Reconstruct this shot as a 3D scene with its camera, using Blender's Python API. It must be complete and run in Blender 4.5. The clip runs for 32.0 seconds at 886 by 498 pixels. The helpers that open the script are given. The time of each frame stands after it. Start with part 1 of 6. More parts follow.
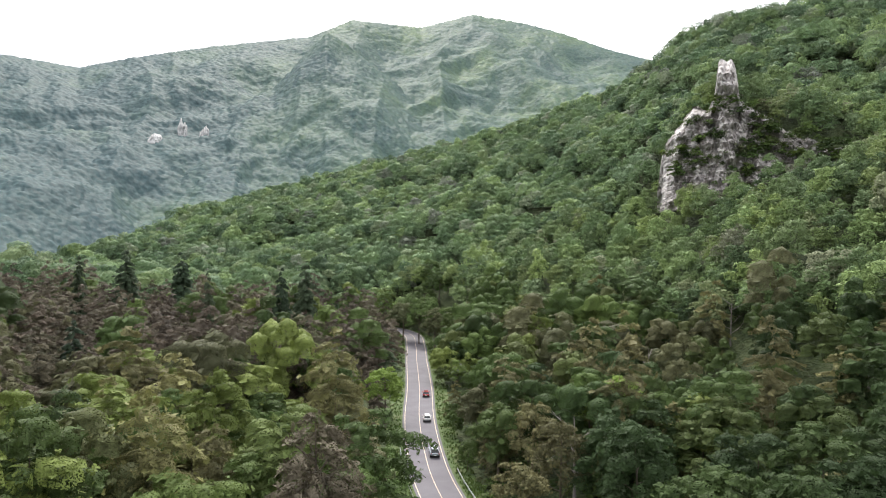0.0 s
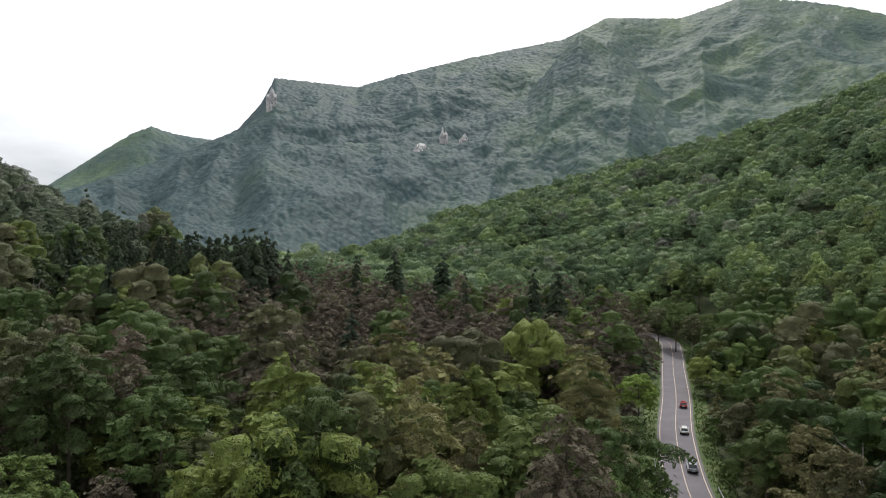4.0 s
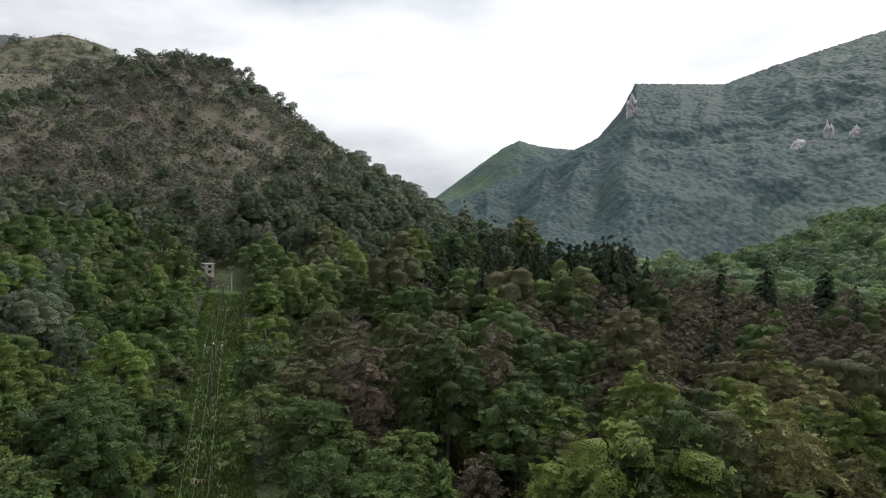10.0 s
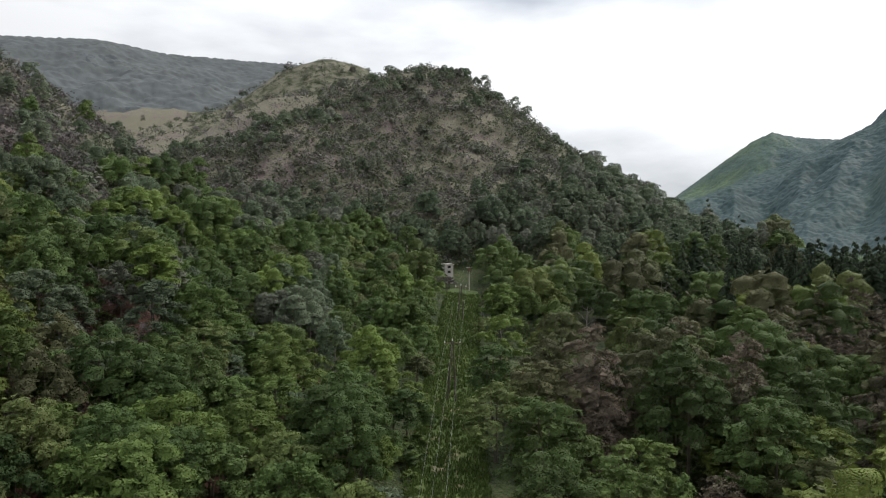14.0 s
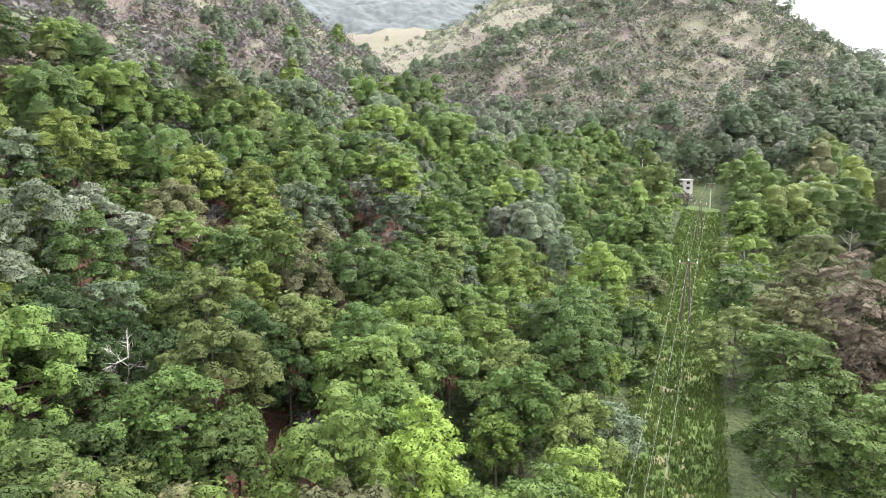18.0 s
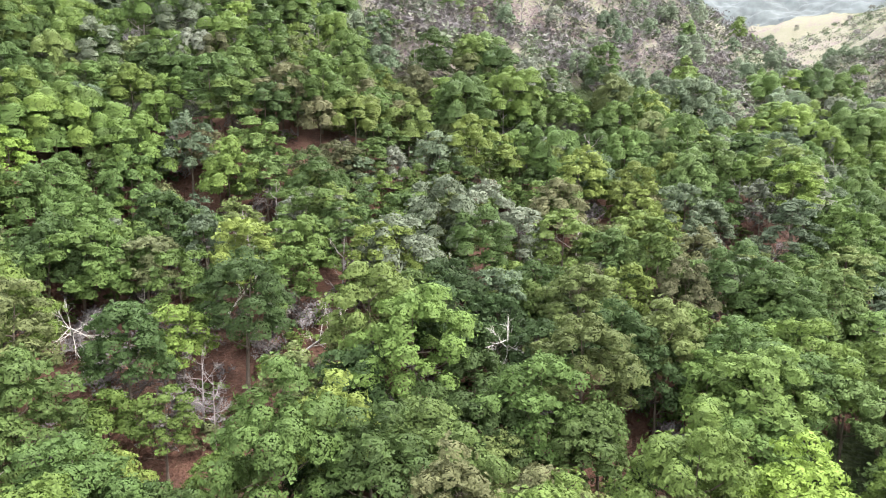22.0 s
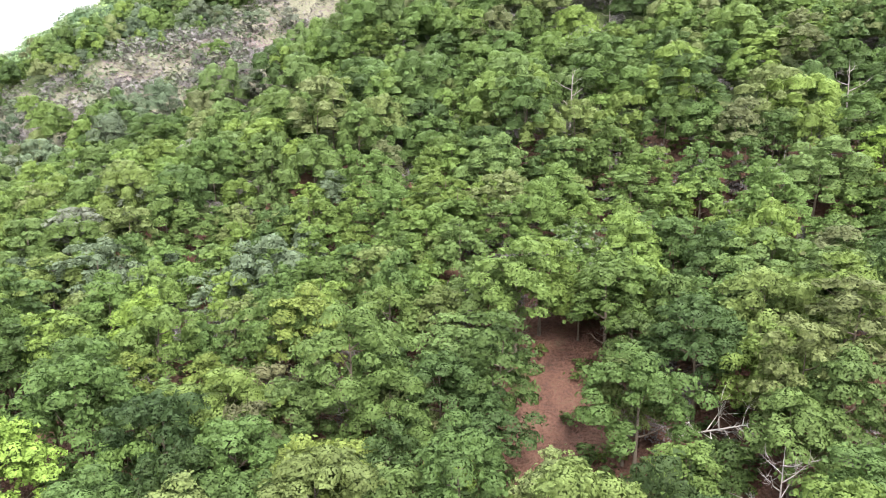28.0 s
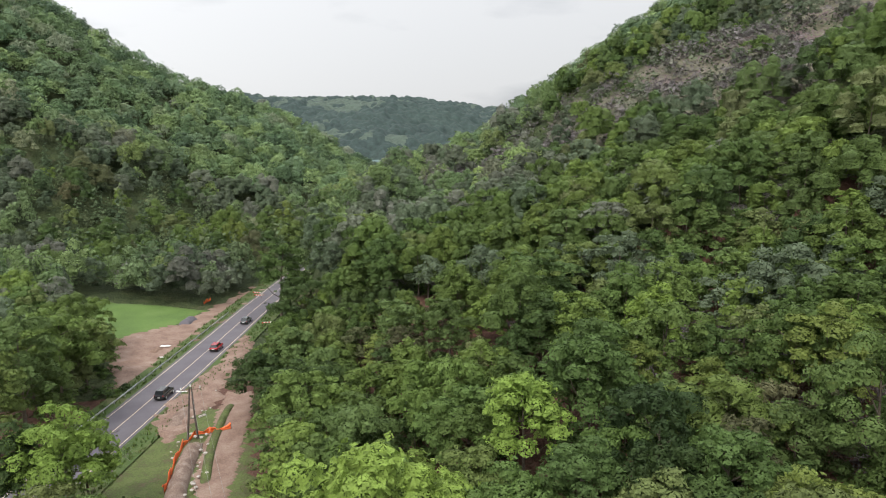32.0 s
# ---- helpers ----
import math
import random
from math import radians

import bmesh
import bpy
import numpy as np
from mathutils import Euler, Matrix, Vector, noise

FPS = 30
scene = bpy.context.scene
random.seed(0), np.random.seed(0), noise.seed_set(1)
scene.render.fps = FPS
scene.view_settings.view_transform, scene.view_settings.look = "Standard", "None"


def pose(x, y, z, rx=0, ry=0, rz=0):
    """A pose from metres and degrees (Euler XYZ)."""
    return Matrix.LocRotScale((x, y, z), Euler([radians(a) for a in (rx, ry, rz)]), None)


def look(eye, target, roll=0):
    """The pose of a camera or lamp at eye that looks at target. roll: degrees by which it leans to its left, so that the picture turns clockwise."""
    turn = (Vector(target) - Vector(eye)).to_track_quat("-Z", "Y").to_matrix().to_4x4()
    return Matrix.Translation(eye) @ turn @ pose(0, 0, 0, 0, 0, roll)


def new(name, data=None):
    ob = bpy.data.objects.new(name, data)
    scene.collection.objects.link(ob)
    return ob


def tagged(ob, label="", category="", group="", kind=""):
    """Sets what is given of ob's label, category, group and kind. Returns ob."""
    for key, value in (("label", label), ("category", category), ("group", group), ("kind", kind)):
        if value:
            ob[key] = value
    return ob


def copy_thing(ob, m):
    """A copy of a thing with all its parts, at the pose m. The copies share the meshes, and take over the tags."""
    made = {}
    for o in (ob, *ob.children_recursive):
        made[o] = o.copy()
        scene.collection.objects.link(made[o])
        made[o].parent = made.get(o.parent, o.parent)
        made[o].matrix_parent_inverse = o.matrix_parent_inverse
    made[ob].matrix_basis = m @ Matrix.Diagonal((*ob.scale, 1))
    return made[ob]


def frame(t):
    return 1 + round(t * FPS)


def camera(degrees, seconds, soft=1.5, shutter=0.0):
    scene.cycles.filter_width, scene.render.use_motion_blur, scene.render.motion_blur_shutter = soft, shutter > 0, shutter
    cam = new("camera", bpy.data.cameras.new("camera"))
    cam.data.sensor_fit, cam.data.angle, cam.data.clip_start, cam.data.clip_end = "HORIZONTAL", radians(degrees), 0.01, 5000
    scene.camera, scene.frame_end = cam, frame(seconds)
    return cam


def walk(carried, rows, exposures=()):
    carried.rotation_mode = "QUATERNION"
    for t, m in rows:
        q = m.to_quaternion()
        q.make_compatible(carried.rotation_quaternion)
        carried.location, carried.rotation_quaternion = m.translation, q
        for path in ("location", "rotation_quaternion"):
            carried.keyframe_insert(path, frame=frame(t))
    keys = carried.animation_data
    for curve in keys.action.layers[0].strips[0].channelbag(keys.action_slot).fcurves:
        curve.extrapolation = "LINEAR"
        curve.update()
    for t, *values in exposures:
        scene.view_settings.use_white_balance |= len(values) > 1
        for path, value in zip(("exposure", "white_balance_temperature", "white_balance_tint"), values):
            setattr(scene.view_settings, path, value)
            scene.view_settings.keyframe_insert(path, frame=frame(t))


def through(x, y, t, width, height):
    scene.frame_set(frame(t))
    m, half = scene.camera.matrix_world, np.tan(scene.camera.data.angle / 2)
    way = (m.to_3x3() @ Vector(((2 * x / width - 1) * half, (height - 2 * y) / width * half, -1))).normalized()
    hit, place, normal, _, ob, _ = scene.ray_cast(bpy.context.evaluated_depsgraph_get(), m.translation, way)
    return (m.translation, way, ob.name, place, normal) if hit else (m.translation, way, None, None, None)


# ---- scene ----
# camera: a drone that hovers 42 m over the road and turns to its left
EYE_Z = 42.0
ROWS = [  # seconds, yaw, pitch, roll
    (0, 0.01, -0.96, -0.60),
    (0.5, 2.67, -0.98, -0.61),
    (1, 5.33, -1.01, -0.64),
    (1.5, 7.97, -1.03, -0.61),
    (2, 10.54, -1.04, -0.60),
    (2.5, 13.10, -1.04, -0.63),
    (3, 15.58, -1.05, -0.66),
    (3.5, 18.02, -1.04, -0.64),
    (5.5, 27.82, -1.00, -0.66),
    (6, 30.22, -0.98, -0.70),
    (6.5, 32.61, -0.97, -0.71),
    (7, 34.98, -0.96, -0.70),
    (7.5, 37.36, -0.95, -0.66),
    (8, 39.74, -0.95, -0.76),
    (8.5, 42.12, -0.92, -0.75),
    (9, 44.51, -0.87, -0.76),
    (9.5, 46.90, -0.84, -0.78),
    (10, 49.27, -0.83, -0.75),
    (10.5, 51.64, -0.84, -0.71),
    (11, 54.00, -0.85, -0.70),
    (11.5, 56.38, -0.86, -0.65),
    (12, 58.76, -0.86, -0.66),
    (12.5, 61.14, -0.87, -0.64),
    (13, 63.53, -0.90, -0.57),
    (13.5, 65.90, -0.90, -0.63),
    (14, 68.26, -0.92, -0.61),
    (14.5, 70.65, -1.24, -0.62),
    (16.5, 80.00, -5.92, -0.25),
    (17, 82.32, -7.04, -0.22),
    (17.5, 84.66, -7.97, -0.25),
    (18, 87.03, -8.04, -0.28),
    (18.5, 89.87, -8.06, -0.28),
    (19, 93.52, -8.10, -0.31),
    (19.5, 97.48, -8.15, -0.40),
    (20, 101.36, -8.17, -0.45),
    (20.5, 105.30, -8.22, -0.55),
    (21, 109.23, -8.23, -0.55),
    (21.5, 113.32, -8.23, -0.61),
    (22, 117.53, -8.20, -0.60),
    (22.5, 121.74, -8.14, -0.58),
    (23, 125.93, -8.08, -0.52),
    (23.5, 130.14, -8.08, -0.50),
    (24, 134.38, -8.09, -0.48),
    (24.5, 138.57, -8.09, -0.54),
    (26.5, 158.52, -8.67, -0.86),
    (27, 165.86, -8.83, -0.82),
    (27.5, 173.24, -8.90, -0.84),
    (28, 181.25, -9.01, -0.80),
    (28.5, 188.36, -9.09, -0.87),
    (29, 192.82, -9.21, -0.84),
    (29.5, 196.99, -9.30, -0.78),
    (30, 201.72, -9.39, -0.69),
    (30.5, 206.85, -9.45, -0.60),
    (31, 212.02, -9.51, -0.57),
    (31.5, 217.16, -9.51, -0.56),
    (32, 222.35, -9.49, -0.59),
]
EXPOSURES = [(0, 1.28), (1.5, 0.96), (3.5, 0.53), (6, 0.12), (12, 0.18), (14.5, 0.38), (16.5, 1.43), (17, 1.75), (18, 2.16), (21, 2.32), (24, 2.42), (28, 2.34), (29, 2.2), (30, 1.78), (31, 1.3), (32, 0.84)]
cam = camera(64.78, 32.0, soft=1.1)
walk(cam, [(t, pose(0, 0, EYE_Z, 90 + p, r, y)) for t, y, p, r in ROWS], EXPOSURES)

# ---- world and light: a bright overcast day, the sun soft behind cloud ----
SUN_AZ, SUN_EL = 12.0, 52.0  # degrees to the left of +y, and above the horizon


def bearing(az, d=1.0):
    return -math.sin(radians(az)) * d, math.cos(radians(az)) * d


world = bpy.data.worlds.new("sky")
scene.world = world
world.use_nodes = True
wn, wl = world.node_tree.nodes, world.node_tree.links
wn.clear()
w_out, w_bg = wn.new("ShaderNodeOutputWorld"), wn.new("ShaderNodeBackground")
w_sky = wn.new("ShaderNodeTexSky")
w_sky.sky_type, w_sky.sun_disc = "NISHITA", False
w_sky.sun_elevation, w_sky.sun_rotation = radians(SUN_EL), radians(-SUN_AZ)
w_sky.air_density, w_sky.dust_density = 1.0, 3.0
w_dim = wn.new("ShaderNodeMix")
w_dim.data_type, w_dim.blend_type = "RGBA", "MULTIPLY"
w_dim.inputs["Factor"].default_value = 1.0
w_dim.inputs["B"].default_value = (0.10, 0.10, 0.10, 1)
w_tc, w_map = wn.new("ShaderNodeTexCoord"), wn.new("ShaderNodeMapping")
w_map.inputs["Scale"].default_value = (1.0, 1.0, 3.4)
w_noise, w_ramp = wn.new("ShaderNodeTexNoise"), wn.new("ShaderNodeValToRGB")
w_noise.inputs["Scale"].default_value, w_noise.inputs["Detail"].default_value = 1.7, 6.0
w_noise.inputs["Roughness"].default_value = 0.5
w_ramp.color_ramp.elements[0].position, w_ramp.color_ramp.elements[0].color = 0.34, (0.50, 0.54, 0.60, 1)
w_ramp.color_ramp.elements[1].position, w_ramp.color_ramp.elements[1].color = 0.54, (1.14, 1.15, 1.17, 1)
w_mix = wn.new("ShaderNodeMix")
w_mix.data_type = "RGBA"
w_mix.inputs["Factor"].default_value = 0.86
wl.new(w_tc.outputs["Generated"], w_map.inputs["Vector"])
wl.new(w_map.outputs["Vector"], w_noise.inputs["Vector"])
# grey cloud gathers low over the horizon
w_sep, w_low, w_sum = wn.new("ShaderNodeSeparateXYZ"), wn.new("ShaderNodeMapRange"), wn.new("ShaderNodeMath")
w_low.inputs["From Min"].default_value, w_low.inputs["From Max"].default_value = 0.03, 0.17
w_low.inputs["To Min"].default_value, w_low.inputs["To Max"].default_value = -0.10, 0.0
wl.new(w_tc.outputs["Generated"], w_sep.inputs["Vector"])
wl.new(w_sep.outputs["Z"], w_low.inputs["Value"])
wl.new(w_noise.outputs["Fac"], w_sum.inputs[0])
wl.new(w_low.outputs["Result"], w_sum.inputs[1])
wl.new(w_sum.outputs["Value"], w_ramp.inputs["Fac"])
wl.new(w_sky.outputs["Color"], w_dim.inputs["A"])
wl.new(w_dim.outputs["Result"], w_mix.inputs["A"])
wl.new(w_ramp.outputs["Color"], w_mix.inputs["B"])
wl.new(w_bg.outputs["Background"], w_out.inputs["Surface"])
# the cloud is brighter round the veiled sun
w_dot, w_fall, w_glow = wn.new("ShaderNodeVectorMath"), wn.new("ShaderNodeMapRange"), wn.new("ShaderNodeVectorMath")
w_dot.operation, w_glow.operation = "DOT_PRODUCT", "SCALE"
w_dot.inputs[1].default_value = (*bearing(SUN_AZ, math.cos(radians(SUN_EL))), math.sin(radians(SUN_EL)))
w_fall.inputs["From Min"].default_value, w_fall.inputs["From Max"].default_value = -0.5, 0.7
w_fall.inputs["To Min"].default_value, w_fall.inputs["To Max"].default_value = 0.5, 1.12
wl.new(w_tc.outputs["Generated"], w_dot.inputs[0])
wl.new(w_dot.outputs["Value"], w_fall.inputs["Value"])
wl.new(w_mix.outputs["Result"], w_glow.inputs[0])
w_up, w_both = wn.new("ShaderNodeMapRange"), wn.new("ShaderNodeMath")  # and thinner overhead than along the horizon
w_up.inputs["From Min"].default_value, w_up.inputs["From Max"].default_value = 0.25, 1.0
w_up.inputs["To Min"].default_value, w_up.inputs["To Max"].default_value = 1.0, 1.8
w_both.operation = "MULTIPLY"
wl.new(w_sep.outputs["Z"], w_up.inputs["Value"])
wl.new(w_fall.outputs["Result"], w_both.inputs[0])
wl.new(w_up.outputs["Result"], w_both.inputs[1])
wl.new(w_both.outputs["Value"], w_glow.inputs["Scale"])
wl.new(w_glow.outputs["Vector"], w_bg.inputs["Color"])
w_bg.inputs["Strength"].default_value = 0.84

sun = new("sun", bpy.data.lights.new("sun", "SUN"))
sun.data.energy, sun.data.angle, sun.data.color = 1.6, radians(16), (1.0, 0.95, 0.86)
sx, sy = bearing(SUN_AZ, math.cos(radians(SUN_EL)))
sun.matrix_world = look((sx * 500, sy * 500, math.sin(radians(SUN_EL)) * 500), (0, 0, 0))


# ---- materials ----
def material(name, rough=0.8, metal=0.0):
    m = bpy.data.materials.new(name)
    m.use_nodes = True
    b = m.node_tree.nodes["Principled BSDF"]
    b.inputs["Roughness"].default_value, b.inputs["Metallic"].default_value = rough, metal
    b.inputs["Specular IOR Level"].default_value = 0.25
    return m, m.node_tree.nodes, m.node_tree.links, b


def ramp(nodes, stops, interpolation="LINEAR"):
    r = nodes.new("ShaderNodeValToRGB")
    e = r.color_ramp.elements
    r.color_ramp.interpolation = interpolation
    while len(e) < len(stops):
        e.new(0.5)
    for el, (p, c) in zip(e, stops):
        el.position, el.color = p, (*c, 1)
    return r


def surface(name, stops, scale=1.0, fine=8.0, rough=0.85, bump=0.3, metal=0.0, bump_far=0.05):
    """A two-scale mottled surface: broad stains by one noise, grain and relief by a finer one."""
    m, n, l, b = material(name, rough, metal)
    tc = n.new("ShaderNodeNewGeometry")
    a, c = n.new("ShaderNodeTexNoise"), n.new("ShaderNodeTexNoise")
    a.inputs["Scale"].default_value, a.inputs["Detail"].default_value = scale, 5.0
    c.inputs["Scale"].default_value, c.inputs["Detail"].default_value = fine, 6.0
    mix = n.new("ShaderNodeMix")
    mix.inputs["Factor"].default_value = 0.42
    r = ramp(n, stops)
    l.new(tc.outputs["Position"], a.inputs["Vector"])
    l.new(tc.outputs["Position"], c.inputs["Vector"])
    l.new(a.outputs["Fac"], mix.inputs["A"])
    l.new(c.outputs["Fac"], mix.inputs["B"])
    l.new(mix.outputs["Result"], r.inputs["Fac"])
    l.new(r.outputs["Color"], b.inputs["Base Color"])
    if bump:
        bp = n.new("ShaderNodeBump")
        bp.inputs["Strength"].default_value, bp.inputs["Distance"].default_value = bump, bump_far
        l.new(c.outputs["Fac"], bp.inputs["Height"])
        l.new(bp.outputs["Normal"], b.inputs["Normal"])
    return m


def cliff_rock(name):
    """Limestone with pale faces, dark hanging water stains and rusty seams."""
    m, n, l, b = material(name, 0.9)
    geo, mp, st, bl, fi, mix, r, bp = (n.new(k) for k in ("ShaderNodeNewGeometry", "ShaderNodeMapping", "ShaderNodeTexNoise", "ShaderNodeTexNoise", "ShaderNodeTexNoise", "ShaderNodeMix", "ShaderNodeMath", "ShaderNodeBump"))
    mp.inputs["Scale"].default_value = (1, 1, 0.22)
    for node, sc_ in ((st, 0.28), (bl, 0.06), (fi, 0.9)):
        node.inputs["Scale"].default_value, node.inputs["Detail"].default_value = sc_, 7.0
    l.new(geo.outputs["Position"], mp.inputs["Vector"])
    l.new(mp.outputs["Vector"], st.inputs["Vector"])
    for node in (bl, fi):
        l.new(geo.outputs["Position"], node.inputs["Vector"])
    mix.inputs["Factor"].default_value = 0.45
    l.new(st.outputs["Fac"], mix.inputs["A"])
    l.new(bl.outputs["Fac"], mix.inputs["B"])
    c = ramp(n, [(0.34, (0.13, 0.115, 0.11)), (0.43, (0.27, 0.245, 0.235)), (0.5, (0.38, 0.35, 0.34)), (0.6, (0.52, 0.49, 0.475))])
    l.new(mix.outputs["Result"], c.inputs["Fac"])
    l.new(c.outputs["Color"], b.inputs["Base Color"])
    bp.inputs["Strength"].default_value, bp.inputs["Distance"].default_value = 0.9, 1.2
    l.new(fi.outputs["Fac"], bp.inputs["Height"])
    l.new(bp.outputs["Normal"], b.inputs["Normal"])
    return m


def foliage(name, stops, through=0.22, grain=0.9, rough=0.6, gloss=0.12, leaf=0.0, holes=0.5):
    """Leaves: a hue for each tree, lighter and darker sprays within it, and light that shines through."""
    m, n, l, b = material(name, rough)
    b.inputs["Specular IOR Level"].default_value = gloss
    info, att, geo = n.new("ShaderNodeObjectInfo"), n.new("ShaderNodeAttribute"), n.new("ShaderNodeNewGeometry")
    att.attribute_name = "tint"
    add, fr = n.new("ShaderNodeMath"), n.new("ShaderNodeMath")
    add.operation, fr.operation = "ADD", "FRACT"
    l.new(info.outputs["Random"], add.inputs[0])
    l.new(att.outputs["Fac"], add.inputs[1])
    l.new(add.outputs["Value"], fr.inputs[0])
    r = ramp(n, stops)
    l.new(fr.outputs["Value"], r.inputs["Fac"])
    ns = n.new("ShaderNodeTexNoise")
    ns.inputs["Scale"].default_value, ns.inputs["Detail"].default_value = grain, 3.0
    l.new(geo.outputs["Position"], ns.inputs["Vector"])
    span = n.new("ShaderNodeMapRange")
    span.inputs["From Min"].default_value, span.inputs["From Max"].default_value = 0.3, 0.7
    span.inputs["To Min"].default_value, span.inputs["To Max"].default_value = 0.8, 1.2
    l.new(ns.outputs["Fac"], span.inputs["Value"])
    isl = n.new("ShaderNodeMapRange")
    isl.inputs["To Min"].default_value, isl.inputs["To Max"].default_value = 0.9, 1.1
    l.new(geo.outputs["Random Per Island"], isl.inputs["Value"])
    own, own2, vary = n.new("ShaderNodeMath"), n.new("ShaderNodeMath"), n.new("ShaderNodeMapRange")
    own.operation, own.inputs[1].default_value, own2.operation = "MULTIPLY", 7.13, "FRACT"
    l.new(add.outputs["Value"], own.inputs[0])
    l.new(own.outputs["Value"], own2.inputs[0])
    vary.inputs["To Min"].default_value, vary.inputs["To Max"].default_value = (0.94, 1.06) if leaf < 1 and grain < 0.5 else (0.74, 1.18)
    l.new(own2.outputs["Value"], vary.inputs["Value"])
    each = n.new("ShaderNodeMath")
    each.operation = "MULTIPLY"
    l.new(vary.outputs["Result"], each.inputs[0])
    both = n.new("ShaderNodeMath")
    both.operation = "MULTIPLY"
    l.new(span.outputs["Result"], both.inputs[0])
    l.new(isl.outputs["Result"], both.inputs[1])
    sc = n.new("ShaderNodeVectorMath")
    sc.operation = "SCALE"
    l.new(r.outputs["Color"], sc.inputs[0])
    l.new(both.outputs["Value"], each.inputs[1])
    l.new(each.outputs["Value"], sc.inputs["Scale"])
    l.new(sc.outputs["Vector"], b.inputs["Base Color"])
    if not leaf and grain > 0.1:
        bp = n.new("ShaderNodeBump")
        bp.inputs["Strength"].default_value, bp.inputs["Distance"].default_value = 0.7, 0.5 / grain ** 0.5
        l.new(ns.outputs["Fac"], bp.inputs["Height"])
        l.new(bp.outputs["Normal"], b.inputs["Normal"])
    tr, mx = n.new("ShaderNodeBsdfTranslucent"), n.new("ShaderNodeMixShader")
    l.new(sc.outputs["Vector"], tr.inputs["Color"])
    mx.inputs["Fac"].default_value = through
    l.new(b.outputs["BSDF"], mx.inputs[1])
    l.new(tr.outputs["BSDF"], mx.inputs[2])
    if leaf:  # single leaves and the gaps between them, leaf sizes to the metre
        vo, cut, gap, cutout = n.new("ShaderNodeTexVoronoi"), n.new("ShaderNodeMath"), n.new("ShaderNodeBsdfTransparent"), n.new("ShaderNodeMixShader")
        vo.inputs["Scale"].default_value = leaf
        cut.operation = "GREATER_THAN"
        cut.inputs[1].default_value = holes
        l.new(geo.outputs["Position"], vo.inputs["Vector"])
        l.new(vo.outputs["Distance"], cut.inputs[0])
        l.new(cut.outputs["Value"], cutout.inputs["Fac"])
        l.new(mx.outputs["Shader"], cutout.inputs[1])
        l.new(gap.outputs["BSDF"], cutout.inputs[2])
        cell, wide = n.new("ShaderNodeSeparateColor"), n.new("ShaderNodeMapRange")
        wide.inputs["To Min"].default_value, wide.inputs["To Max"].default_value = (0.82, 1.2) if leaf > 1 else (0.86, 1.14)
        l.new(vo.outputs["Color"], cell.inputs["Color"])
        l.new(cell.outputs["Red"], wide.inputs["Value"])
        l.new(wide.outputs["Result"], isl.inputs["To Max"])
        mx = cutout
        vb = n.new("ShaderNodeBump")
        vb.invert, vb.inputs["Strength"].default_value, vb.inputs["Distance"].default_value = True, 0.55 if leaf > 1 else 0.24, 0.6 / leaf
        l.new(vo.outputs["Distance"], vb.inputs["Height"])
        l.new(vb.outputs["Normal"], b.inputs["Normal"])
    l.new(mx.outputs["Shader"], n["Material Output"].inputs["Surface"])
    return m


GREENS = [(0.0, (0.044, 0.073, 0.023)), (0.2, (0.064, 0.104, 0.029)), (0.4, (0.084, 0.129, 0.032)), (0.55, (0.076, 0.114, 0.037)), (0.7, (0.098, 0.145, 0.035)), (0.85, (0.112, 0.160, 0.036)), (0.94, (0.104, 0.130, 0.046)), (1.0, (0.110, 0.123, 0.057))]
BRIGHTS = [(0.0, (0.130, 0.198, 0.040)), (1.0, (0.160, 0.230, 0.046))]
# dark-leaved trees, with the shade of their stand put into the colour
SHADE_GREENS = [(0.0, (0.028, 0.049, 0.017)), (0.5, (0.040, 0.066, 0.020)), (0.8, (0.059, 0.087, 0.025)), (1.0, (0.089, 0.109, 0.036))]
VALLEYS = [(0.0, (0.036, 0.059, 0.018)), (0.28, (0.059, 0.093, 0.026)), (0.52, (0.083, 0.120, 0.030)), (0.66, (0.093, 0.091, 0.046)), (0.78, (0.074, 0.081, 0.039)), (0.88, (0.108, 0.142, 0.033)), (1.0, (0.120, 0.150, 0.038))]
# shrub and grey-tree colours, blue raised to stand for haze on farther slopes
SHRUBS = [(0.0, (0.074, 0.098, 0.058)), (0.35, (0.104, 0.130, 0.074)), (0.6, (0.150, 0.140, 0.124)), (0.8, (0.184, 0.164, 0.168)), (1.0, (0.118, 0.146, 0.082))]
GREYS = [(0.0, (0.068, 0.096, 0.056)), (0.4, (0.094, 0.124, 0.074)), (0.7, (0.112, 0.136, 0.088)), (1.0, (0.126, 0.132, 0.106))]
# the greens made paler and bluer: distance haze put into the leaf colour
HILLS_HAZED = [(q, (r * 1.72, g * 1.60, b * 2.4)) for q, (r, g, b) in GREENS]

